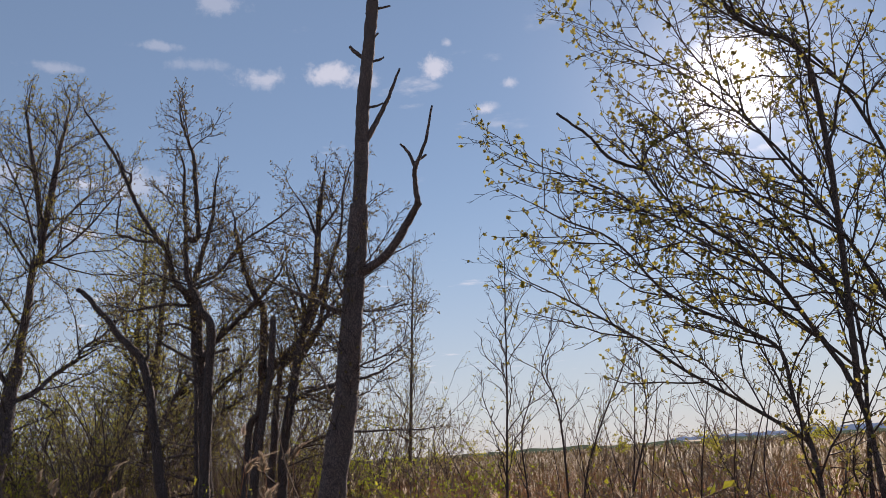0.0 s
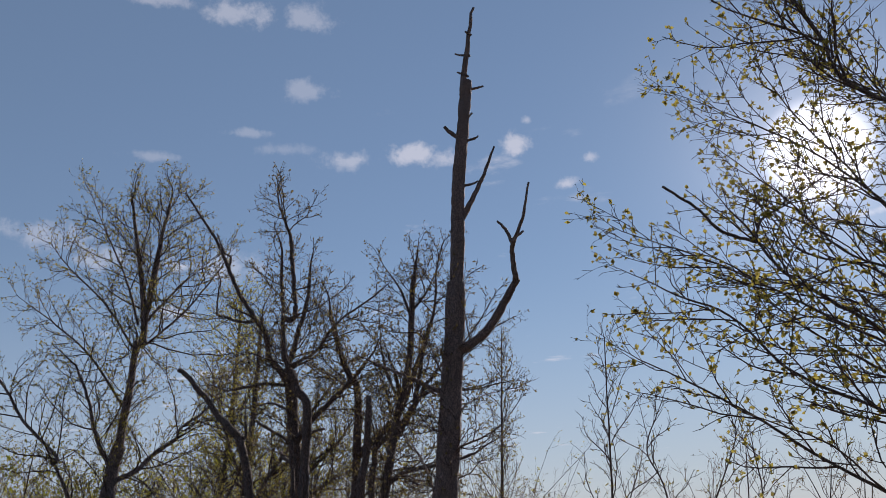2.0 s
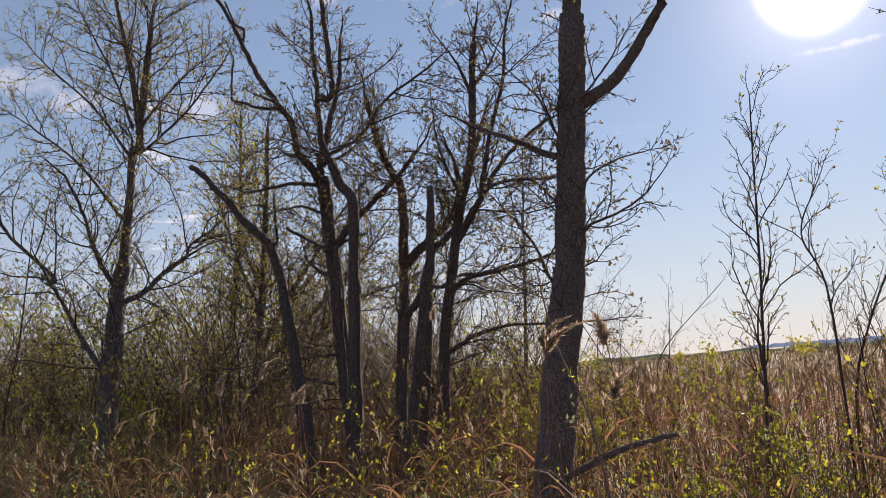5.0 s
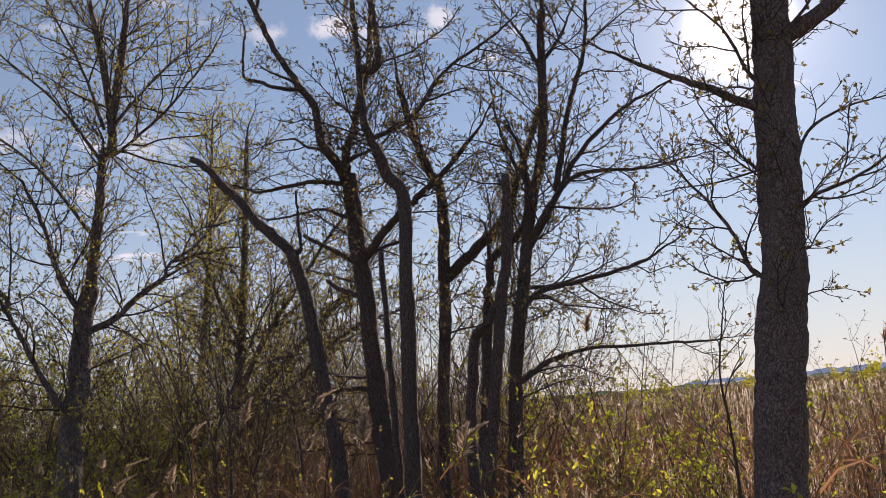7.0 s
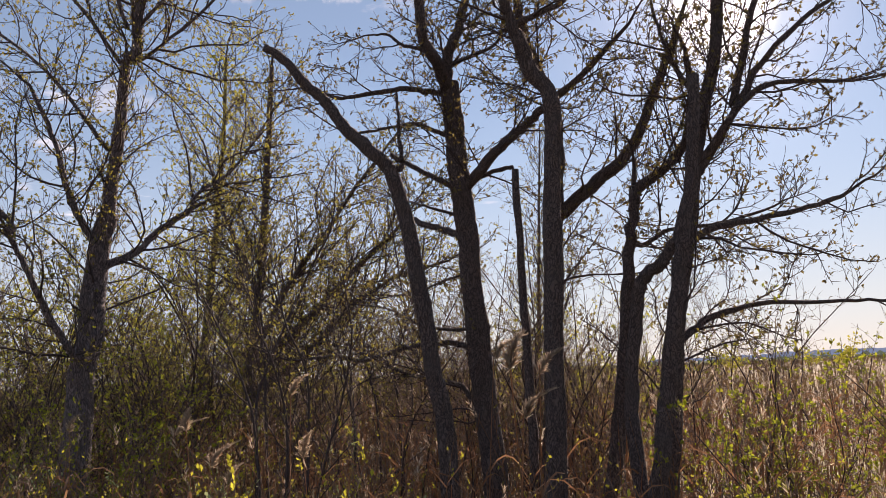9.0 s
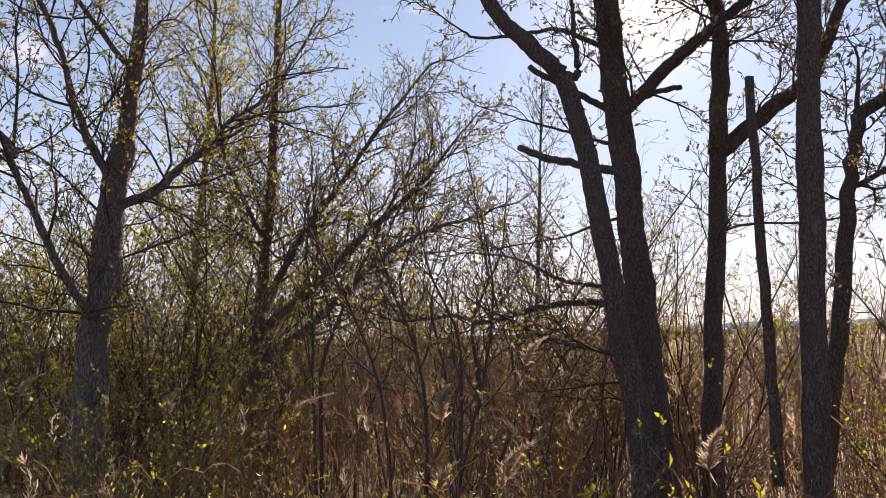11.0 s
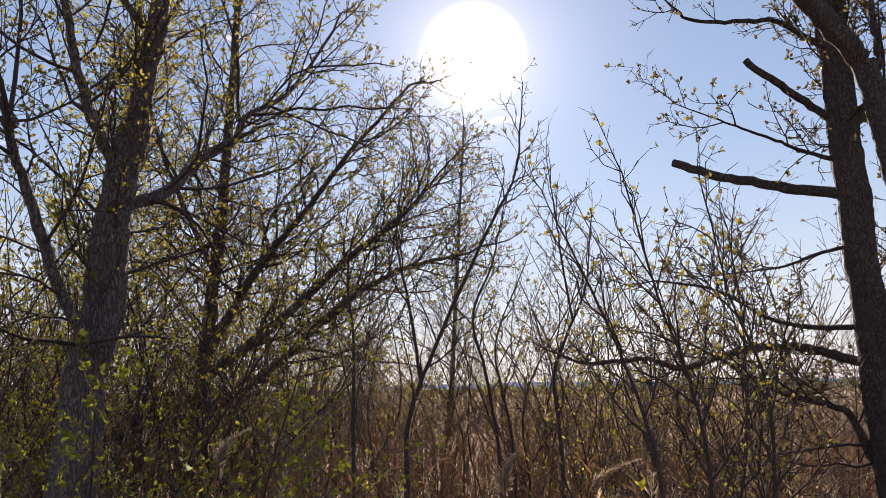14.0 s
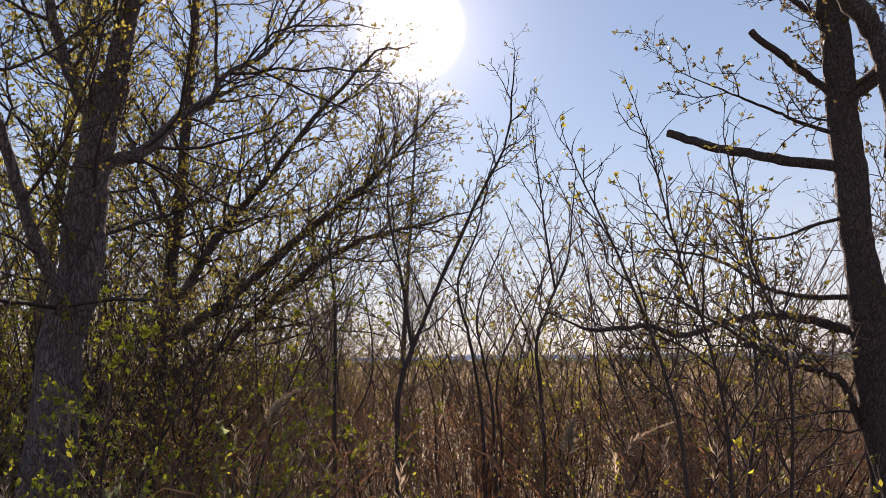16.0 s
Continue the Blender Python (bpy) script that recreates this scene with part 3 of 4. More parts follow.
tree("alder_tree", "slender leaning alder stem with a broken dead crown", [
    (0.078, 0.06, ((-4.58, 12.80, -0.60), (-4.61, 12.80, 0.10), (-4.64, 12.80, 0.97), (-4.73, 12.80, 1.54), (-4.80, 12.80, 2.13), (-4.89, 12.80, 2.73), (-4.97, 12.80, 3.06), (-5.03, 12.80, 3.26)), False),
    (0.066, 0.036, ((-5.03, 12.80, 3.26), (-5.22, 12.80, 3.45), (-5.41, 12.80, 3.64), (-5.59, 12.80, 3.90), (-5.76, 12.80, 4.07), (-5.94, 12.80, 4.30), (-6.12, 12.80, 4.44)), 0.35),
    (0.036, 0.012, ((-5.03, 12.80, 3.26), (-4.92, 12.80, 3.26), (-4.93, 12.80, 3.53), (-4.94, 12.80, 3.94)), 0.9),
],
     BARK_ALDER, TWIG, LEAF_OLIVE, dict(gap1=0.2, l1=0.5, gap2=0.12, l2=0.28, gap3=0.09, l3=0.1, leaves=5, size=0.032, up=0.3), group="clump of alders")
tree("alder_tree", "forked alder with rough dark bark and spreading bare limbs", [
    (0.126, 0.088, ((-4.12, 13.75, -0.7), (-4.16, 13.74, -0.26), (-4.21, 13.72, 0.27), (-4.28, 13.71, 1.1), (-4.32, 13.7, 1.65), (-4.35, 13.7, 2.35), (-4.41, 13.7, 3.0), (-4.43, 13.68, 3.6), (-4.48, 13.65, 4.3)), 0.8),
    (0.067, 0.042, ((-4.5, 13.65, 4.2), (-4.57, 13.4, 4.4), (-4.7, 13.22, 4.6), (-4.73, 13.1, 5.0), (-4.85, 12.99, 5.2)), 0.7),
    (0.043, 0.021, ((-4.84, 13.0, 5.19), (-5.07, 12.86, 5.58), (-5.28, 12.72, 6.1), (-5.5, 12.75, 6.6), (-5.98, 12.8, 7.35)), 0.3),
    (0.022, 0.013, ((-5.27, 12.72, 6.1), (-5.24, 12.72, 6.3), (-5.36, 12.72, 6.4), (-5.5, 12.72, 6.75)), False),
    (0.026, 0.014, ((-4.85, 12.99, 5.2), (-5.05, 12.8, 5.16), (-5.3, 12.72, 5.25), (-5.44, 12.7, 5.31), (-5.43, 12.7, 5.63)), 0.4),
    (0.062, 0.026, ((-4.43, 13.78, 3.2), (-4.3, 13.6, 3.29), (-4.05, 13.45, 3.53), (-3.76, 13.4, 3.76), (-3.56, 13.35, 3.92), (-3.25, 13.2, 4.12), (-2.93, 13.0, 4.4)), True),
    (0.060, 0.028, ((-4.5, 13.65, 4.3), (-4.48, 13.56, 4.55), (-4.36, 13.5, 4.78), (-4.26, 13.45, 5.12), (-4.1, 13.4, 5.6), (-4.05, 13.4, 6.1)), True),
    (0.036, 0.014, ((-4.48, 13.7, 4.2), (-4.7, 13.6, 4.21), (-4.89, 13.55, 4.23), (-5.23, 13.5, 4.19), (-5.55, 13.5, 4.16), (-5.75, 13.5, 4.24)), 0.8),
    (0.024, 0.010, ((-4.6, 13.45, 4.5), (-4.75, 13.4, 4.58), (-4.92, 13.4, 4.63), (-5.05, 13.4, 4.74), (-5.18, 13.4, 4.75)), 0.6),
    (0.026, 0.008, ((-4.48, 13.62, 4.45), (-4.3, 13.6, 4.53), (-4.04, 13.6, 4.63), (-3.9, 13.6, 4.8), (-3.8, 13.6, 5.0)), True),
    (0.040, 0.031, ((-4.38, 13.7, 2.74), (-4.48, 14.05, 2.84), (-4.68, 14.35, 2.96), (-4.88, 14.57, 3.06), (-5.05, 14.8, 3.2)), False),
    (0.030, 0.024, ((-4.42, 13.7, 3.2), (-4.6, 13.72, 3.32), (-4.88, 13.73, 3.48), (-5.11, 13.75, 3.63)), False),
    (0.028, 0.022, ((-4.44, 13.78, 3.18), (-4.3, 13.72, 3.29), (-4.1, 13.7, 3.38), (-3.88, 13.7, 3.42)), False),
    (0.036, 0.014, ((-4.32, 13.72, 1.58), (-4.4, 13.95, 1.67), (-4.58, 14.1, 1.73), (-4.85, 14.12, 1.73), (-5.13, 14.12, 1.69), (-5.5, 14.12, 1.6), (-5.75, 14.1, 1.66), (-6.06, 14.1, 1.64)), 0.6),
    (0.020, 0.008, ((-4.33, 13.72, 1.85), (-4.6, 13.95, 1.86), (-4.9, 14.0, 1.93), (-5.2, 14.05, 2.1), (-5.45, 14.1, 2.16)), 0.6),
    (0.034, 0.012, ((-4.25, 13.72, 0.8), (-4.38, 13.78, 1.05), (-4.5, 13.8, 1.3), (-4.88, 13.8, 1.4), (-5.1, 13.8, 1.48), (-5.32, 13.8, 1.6)), 0.9),
    (0.014, 0.006, ((-4.36, 13.72, 2.4), (-4.64, 13.8, 2.33), (-4.87, 13.8, 2.25), (-5.2, 13.8, 2.2)), 0.5),
    (0.018, 0.005, ((-4.41, 13.7, 2.95), (-4.65, 13.82, 3.05), (-4.83, 13.85, 3.12), (-5.1, 13.9, 3.22), (-5.3, 13.95, 3.3)), 0.55),
    (0.026, 0.008, ((-4.49, 13.7, 3.75), (-4.65, 13.72, 3.84), (-4.85, 13.72, 3.92), (-5.15, 13.72, 3.89), (-5.5, 13.72, 3.86), (-5.68, 13.7, 3.95)), 0.45),
],
     BARK_ALDER, TWIG, LEAF_BUD, ALDER_CROWN, group="clump of alders")
tree("alder_tree", "tall crooked alder stem with a thin twiggy crown", [
    (0.078, 0.055, ((-3.81, 12.1, 0.19), (-3.75, 12.08, 1.56), (-3.7, 12.06, 2.67), (-3.65, 12.04, 3.51), (-3.8, 12.02, 3.79), (-3.89, 12.0, 4.09)), True),
    (0.059, 0.023, ((-3.83, 12.01, 3.88), (-3.91, 11.95, 4.12), (-3.98, 11.9, 4.37), (-3.99, 11.85, 5.08), (-4.0, 11.8, 5.85)), True),
    (0.049, 0.016, ((-3.99, 11.86, 4.89), (-3.78, 11.8, 4.89), (-3.8, 11.8, 5.42), (-3.86, 11.8, 6.16), (-3.95, 11.8, 6.45), (-4.05, 11.8, 6.75)), True),
    (0.028, 0.014, ((-3.92, 11.94, 4.15), (-3.48, 11.9, 4.34), (-3.14, 11.9, 4.76), (-2.62, 11.9, 5.08)), True),
],
     BARK_ALDER, TWIG, LEAF_BUD, ALDER_CROWN, group="clump of alders")
tree("alder_tree", "forked alder with a long arching limb beside a snapped stem", [
    (0.085, 0.065, ((-3.69, 14.15, -0.25), (-3.66, 14.15, 0.61), (-3.56, 14.15, 1.73), (-3.45, 14.15, 2.97)), True),
    (0.075, 0.033, ((-3.45, 14.15, 2.97), (-3.0, 14.06, 3.31), (-2.65, 13.97, 3.63), (-2.36, 13.89, 4.24), (-2.09, 13.8, 4.91)), True),
    (0.075, 0.039, ((-3.45, 14.15, 2.97), (-3.39, 14.06, 4.05), (-3.52, 13.97, 4.34), (-3.67, 13.89, 4.8), (-3.79, 13.8, 5.45)), True),
    (0.041, 0.029, ((-3.94, 12.3, 0.54), (-3.94, 12.28, 1.23), (-3.95, 12.27, 2.13), (-3.95, 12.25, 3.05)), False),
],
     BARK_ALDER, TWIG, LEAF_BUD, ALDER_CROWN, group="clump of alders")
tree("alder_tree", "alder stem with a sharp elbow and bare side branches", [
    (0.072, 0.048, ((-3.28, 13.3, -0.19), (-3.22, 13.24, 0.29), (-3.08, 13.18, 1.17), (-2.99, 13.12, 1.83), (-2.93, 13.06, 2.45), (-2.85, 13.0, 2.98)), True),
    (0.052, 0.029, ((-2.85, 13.0, 2.98), (-2.59, 12.9, 3.15), (-2.44, 12.8, 3.31), (-2.37, 12.7, 3.68), (-2.4, 12.6, 4.0)), True),
    (0.027, 0.013, ((-2.92, 13.05, 2.52), (-2.77, 13.2, 2.51), (-2.55, 13.1, 2.62), (-2.14, 13.0, 2.63), (-1.88, 12.9, 2.69)), True),
],
     BARK_ALDER, TWIG, LEAF_BUD, ALDER_CROWN, group="clump of alders")
tree("alder_tree", "bushy alder with a snapped trunk and low spreading branches", [
    (0.068, 0.045, ((-3.17, 11.9, 0.16), (-3.09, 11.86, 0.56), (-2.9, 11.82, 1.61), (-2.76, 11.78, 2.44), (-2.66, 11.74, 2.94), (-2.61, 11.7, 3.58)), False),
    (0.080, 0.040, ((-2.88, 12.75, -0.2), (-2.78, 12.65, 0.9), (-2.68, 12.55, 1.76), (-2.56, 12.5, 2.4), (-2.45, 12.5, 3.0), (-2.3, 12.5, 3.6), (-2.16, 12.5, 4.16), (-2.09, 12.5, 5.07), (-2.02, 12.5, 5.6)), 0.9),
    (0.057, 0.044, ((-3.17, 11.9, 0.16), (-3.19, 12.12, 1.21), (-3.08, 12.05, 1.95), (-3.03, 11.97, 2.1), (-2.9, 11.88, 2.2), (-2.78, 11.82, 2.42)), False),
    (0.046, 0.012, ((-2.45, 12.5, 2.98), (-2.27, 12.48, 3.2), (-2.03, 12.45, 3.58), (-1.74, 12.45, 3.99), (-1.27, 12.45, 4.38), (-0.9, 12.45, 4.55)), True),
    (0.036, 0.011, ((-2.09, 12.46, 3.55), (-1.98, 12.4, 4.0), (-1.85, 12.33, 4.46), (-1.66, 12.17, 4.94), (-1.6, 12.05, 5.44), (-1.5, 12.0, 5.8)), True),
    (0.038, 0.013, ((-2.58, 12.55, 2.35), (-2.4, 12.6, 2.5), (-2.19, 12.6, 2.56), (-1.71, 12.6, 2.63), (-1.28, 12.6, 2.73), (-1.1, 12.6, 2.82)), True),
    (0.038, 0.012, ((-2.7, 12.6, 1.6), (-2.5, 12.75, 1.7), (-2.33, 12.8, 1.8), (-1.96, 12.8, 1.89), (-1.41, 12.8, 1.89), (-0.79, 12.8, 1.87)), 0.8),
    (0.034, 0.010, ((-2.4, 12.48, 3.08), (-2.2, 12.35, 3.35), (-1.94, 12.3, 3.62), (-1.61, 12.3, 3.68), (-1.21, 12.3, 3.65), (-0.85, 12.3, 3.7)), True),
    (0.030, 0.009, ((-2.1, 12.52, 4.9), (-2.2, 12.56, 5.2), (-2.3, 12.6, 5.45), (-2.5, 12.6, 5.77)), True),
    (0.030, 0.009, ((-2.32, 12.5, 3.55), (-2.5, 12.6, 3.95), (-2.62, 12.65, 4.4), (-2.66, 12.7, 4.9)), True),
    (0.026, 0.008, ((-2.08, 12.5, 5.0), (-1.85, 12.55, 5.3), (-1.65, 12.6, 5.7)), True),
],
     BARK_ALDER, TWIG, LEAF_BUD, dict(ALDER_CROWN, gap1=0.155, gap2=0.085), group="clump of alders")
tree("willow_tree", "forked willow with deeply furrowed bark and airy budding crown", [
    (0.203, 0.116, ((-9.54, 16.36, -0.75), (-9.53, 16.37, 0.40), (-9.46, 16.40, 1.33), (-9.37, 16.42, 2.42), (-9.29, 16.45, 3.14), (-9.17, 16.48, 3.75)), True),
    (0.090, 0.058, ((-9.17, 16.48, 3.74), (-9.06, 16.43, 4.42), (-8.97, 16.43, 5.24), (-8.92, 16.43, 5.87)), True),
    (0.082, 0.026, ((-8.92, 16.43, 5.87), (-8.75, 16.43, 6.09), (-8.88, 16.40, 7.34), (-9.03, 16.36, 8.24), (-9.18, 16.33, 9.15)), True),
    (0.072, 0.026, ((-8.77, 16.42, 6.33), (-8.58, 16.46, 7.57), (-8.50, 16.50, 8.46), (-8.36, 16.53, 9.21)), True),
    (0.056, 0.028, ((-9.44, 16.40, 1.87), (-9.44, 16.13, 1.88), (-9.61, 15.93, 2.27), (-9.76, 15.73, 2.74), (-9.90, 15.53, 3.21), (-9.92, 15.33, 3.42)), True),
    (0.044, 0.019, ((-9.92, 15.38, 3.37), (-9.98, 15.53, 3.52), (-10.64, 15.33, 4.24), (-10.93, 15.13, 4.83), (-11.41, 14.93, 5.54)), True),
    (0.058, 0.025, ((-9.27, 16.46, 3.26), (-9.47, 16.33, 3.66), (-9.62, 16.23, 4.11), (-9.74, 16.13, 4.69), (-9.98, 16.03, 5.33)), True),
    (0.058, 0.042, ((-9.31, 16.44, 2.99), (-8.90, 16.73, 3.24), (-8.66, 17.03, 3.60), (-8.32, 17.33, 3.92)), True),
    (0.032, 0.016, ((-8.32, 17.33, 3.92), (-8.22, 17.33, 4.16), (-7.77, 17.58, 4.56), (-7.35, 17.83, 5.28)), True),
    (0.030, 0.008, ((-8.89, 16.40, 6.31), (-9.25, 16.40, 7.39), (-9.80, 16.40, 8.52), (-10.22, 16.40, 9.41)), 0.8),
    (0.030, 0.008, ((-8.99, 16.40, 5.82), (-9.66, 16.40, 6.80), (-10.65, 16.40, 7.79), (-11.09, 16.40, 8.32)), 0.8),
    (0.032, 0.008, ((-9.14, 16.40, 4.61), (-9.94, 16.40, 5.69), (-10.78, 16.40, 6.43), (-11.72, 16.40, 7.14)), 0.8),
    (0.028, 0.008, ((-8.76, 16.40, 6.30), (-7.97, 16.40, 7.08), (-7.15, 16.40, 7.72)), 0.8),
    (0.026, 0.008, ((-8.71, 16.40, 6.92), (-8.55, 16.40, 7.93), (-8.33, 16.40, 8.82), (-8.19, 16.40, 9.20)), 0.8),
    (0.036, 0.016, ((-8.85, 16.43, 5.95), (-8.72, 16.43, 5.85), (-7.95, 16.53, 6.49), (-7.20, 16.63, 7.40)), True),
],
     BARK_WILLOW, TWIG, LEAF_OLIVE, dict(gap1=0.125, l1=1.75, gap2=0.1, l2=0.55, gap3=0.08, l3=0.12, leaves=20, size=0.038, up=0.25, lead=0.9, bare=0.45, spread=0.9, joints=(8, 4, 2)))
tree("willow_tree", "many-limbed willow with fanned limbs and yellow-green buds", [
    (0.115, 0.046, ((-8.76, 21.5, 0.21), (-8.64, 21.58, 1.23), (-8.54, 21.67, 2.45), (-8.43, 21.75, 3.54), (-8.36, 21.83, 4.75), (-8.29, 21.92, 6.2), (-8.21, 22.0, 7.79)), True),
    (0.071, 0.022, ((-8.58, 21.63, 1.92), (-7.99, 21.6, 3.05), (-7.62, 21.6, 3.58), (-7.06, 21.6, 4.3), (-6.48, 21.6, 5.13), (-5.7, 21.6, 6.07)), True),
    (0.080, 0.021, ((-8.61, 21.61, 1.65), (-7.65, 21.38, 2.4), (-6.75, 21.25, 3.24), (-5.85, 21.12, 3.99), (-5.4, 21.0, 4.5)), True),
    (0.075, 0.022, ((-8.65, 21.57, 1.14), (-7.67, 21.43, 1.79), (-6.77, 21.35, 2.63), (-5.87, 21.27, 3.21), (-4.97, 21.2, 3.45)), True),
    (0.054, 0.023, ((-8.47, 21.72, 3.15), (-8.47, 21.6, 3.16), (-8.86, 21.73, 4.0), (-9.22, 21.87, 4.87), (-9.58, 22.0, 6.05)), True),
],
     BARK_ALDER, TWIG, LEAF_OLIVE, dict(gap1=0.115, l1=2.0, gap2=0.105, l2=0.72, gap3=0.095, l3=0.17, leaves=16, size=0.045, up=0.25, lead=1.3, bare=0.2, spread=0.8, joints=(7, 4, 2)))
tree("willow_tree", "slim tree with yellow lichen on its bark", [
    (0.098, 0.033, ((-10.57, 24.5, 0.84), (-10.45, 24.5, 2.09), (-10.28, 24.5, 3.79), (-10.1, 24.5, 5.43), (-9.96, 24.5, 7.11), (-9.88, 24.5, 8.94)), True),
],
     BARK_LICHEN, TWIG, LEAF, dict(gap1=0.085, l1=2.2, gap2=0.14, l2=0.8, gap3=0.12, l3=0.22, leaves=20, size=0.05, up=0.3, lead=1.0, bare=0.12, spread=0.95, joints=(7, 4, 2)))
tree("young_tree", "thin straight young tree with a narrow bare crown", [
    (0.087, 0.022, ((-2.71, 30.0, -0.09), (-2.63, 30.0, 0.78), (-2.4, 30.0, 4.32), (-2.13, 30.0, 8.15)), True),
],
     BARK_ALDER, TWIG, LEAF_OLIVE, dict(gap1=0.1, l1=2.0, gap2=0.17, l2=0.8, gap3=0.16, l3=0.25, leaves=10, size=0.05, up=0.35, lead=0.9, bare=0.12, spread=0.85, joints=(6, 3, 2)))
tree("willow_tree", "leafing willow with many slender limbs against the sun", [
    (0.027, 0.010, ((3.01, 5.6, -0.39), (3.03, 5.62, 0.42), (3.03, 5.65, 1.13), (2.99, 5.67, 1.69), (2.8, 5.7, 2.13), (2.5, 5.72, 2.65), (2.15, 5.75, 2.98), (1.89, 5.78, 3.22), (1.76, 5.8, 3.46)), True),
    (0.014, 0.010, ((1.76, 5.8, 3.46), (1.52, 5.8, 3.57), (1.37, 5.8, 3.77), (1.15, 5.8, 3.97)), False),
    (0.012, 0.004, ((1.74, 5.8, 3.47), (1.83, 5.83, 3.65), (2.04, 5.87, 3.76), (2.31, 5.9, 3.94)), True),
    (0.023, 0.006, ((3.01, 5.6, -0.38), (2.53, 5.6, -0.37), (2.58, 5.58, 0.63), (2.6, 5.55, 1.19), (2.51, 5.53, 1.64), (2.45, 5.5, 2.02), (2.13, 5.47, 2.23), (1.74, 5.45, 2.45), (1.43, 5.42, 2.83), (1.09, 5.4, 3.01)), True),
    (0.014, 0.005, ((2.56, 5.54, 1.41), (2.25, 5.64, 1.66), (1.87, 5.68, 1.92), (1.56, 5.72, 2.18), (1.19, 5.76, 2.44), (0.96, 5.8, 2.59)), True),
    (0.020, 0.005, ((2.88, 5.6, -0.38), (3.0, 5.78, 0.94), (3.15, 5.87, 1.93), (3.16, 5.95, 2.52), (3.2, 6.03, 3.06), (3.16, 6.12, 3.64), (3.1, 6.2, 4.26)), True),
    (0.024, 0.010, ((2.99, 5.67, 1.67), (3.07, 5.67, 3.18), (3.01, 5.64, 4.2), (2.69, 5.61, 4.43), (2.48, 5.59, 4.63), (2.42, 5.56, 4.92), (2.28, 5.53, 5.22), (2.15, 5.5, 5.53)), True),
    (0.014, 0.008, ((2.43, 5.56, 4.89), (2.16, 5.5, 5.01), (1.82, 5.4, 5.13)), True),
    (0.018, 0.005, ((3.02, 5.67, 2.23), (2.92, 5.78, 2.67), (2.53, 5.85, 3.19), (2.11, 5.92, 3.38), (1.88, 6.0, 3.8)), True),
    (0.025, 0.012, ((3.01, 5.6, -0.39), (3.45, 6.03, 1.28), (3.58, 6.15, 2.53), (3.93, 6.28, 3.68), (4.18, 6.4, 4.98)), True),
    (0.018, 0.004, ((3.55, 6.12, 2.21), (3.45, 5.9, 2.24), (3.21, 5.94, 2.86), (2.9, 5.98, 3.43), (2.57, 6.02, 4.04), (2.29, 6.06, 4.52), (2.08, 6.1, 5.02)), True),
    (0.018, 0.005, ((3.78, 6.22, 3.19), (3.72, 6.0, 3.23), (3.48, 6.08, 4.07), (3.14, 6.15, 4.59), (2.75, 6.22, 4.92), (2.46, 6.3, 5.42)), True),
    (0.014, 0.004, ((2.86, 5.69, 1.99), (2.53, 5.54, 2.48), (2.13, 5.48, 2.74), (1.72, 5.42, 3.0), (1.31, 5.36, 3.23), (0.92, 5.3, 3.4)), True),
    (0.014, 0.004, ((3.14, 5.86, 1.84), (2.68, 5.85, 2.29), (2.33, 5.9, 2.57), (1.97, 5.95, 2.87), (1.68, 6.0, 3.22)), True),
    (0.013, 0.004, ((2.98, 5.80, 3.23), (2.64, 5.80, 3.71), (2.27, 5.80, 4.11), (1.91, 5.80, 4.38), (1.56, 5.80, 4.61)), True),
    (0.012, 0.004, ((3.51, 5.90, 3.90), (3.11, 5.90, 4.34), (2.76, 5.90, 4.64), (2.54, 5.90, 4.97)), True),
    (0.012, 0.004, ((3.07, 5.60, 2.79), (2.64, 5.60, 3.07), (2.27, 5.60, 3.27), (2.00, 5.60, 3.64), (1.70, 5.60, 3.98)), True),
    (0.013, 0.004, ((3.17, 5.70, 2.23), (2.84, 5.70, 2.58), (2.44, 5.70, 2.86), (1.98, 5.70, 3.06)), True),
],
     BARK_ALDER, TWIG, LEAF_OLIVE, dict(gap1=0.14, l1=1.0, gap2=0.1, l2=0.42, gap3=0.07, l3=0.075, leaves=21, size=0.033, up=0.12, spread=0.6, lead=0.6, broad=0.72, wander=0.13, joints=(8, 4, 2)))
tree("sapling", "thin upright sapling with sparse buds among the reeds", [
    (0.022, 0.006, ((0.47, 10.0, -0.36), (0.5, 10.0, 0.08), (0.57, 10.0, 0.98), (0.65, 10.0, 2.03), (0.7, 10.0, 2.87), (0.75, 10.0, 3.67)), True),
],
     TWIG, TWIG, LEAF_OLIVE, dict(gap1=0.13, l1=0.95, gap2=0.12, l2=0.32, gap3=0.1, l3=0.09, leaves=9, size=0.03, up=0.4, lead=0.4, bare=0.3, spread=0.6), "sapling")


SAPLING_CROWN = dict(gap1=0.13, l1=0.8, gap2=0.12, l2=0.3, gap3=0.1, l3=0.09, leaves=13, size=0.03, up=0.4, lead=0.5, bare=0.3, spread=0.6, joints=(6, 4, 2))
tree("sapling", "leaning forked sapling with budding twig tips", [
    (0.026, 0.007, ((-7.03, 15.7, -0.8), (-7.0, 15.7, 0.4), (-6.99, 15.7, 1.21), (-6.75, 15.7, 1.84), (-6.31, 15.7, 2.76), (-6.05, 15.7, 3.25), (-5.97, 15.68, 3.8)), 0.9),
    (0.016, 0.005, ((-6.88, 15.7, 1.5), (-6.95, 15.75, 2.1), (-7.05, 15.8, 2.7), (-7.0, 15.8, 3.2)), 0.9),
], TWIG, TWIG, LEAF_OLIVE, SAPLING_CROWN, "sapling")
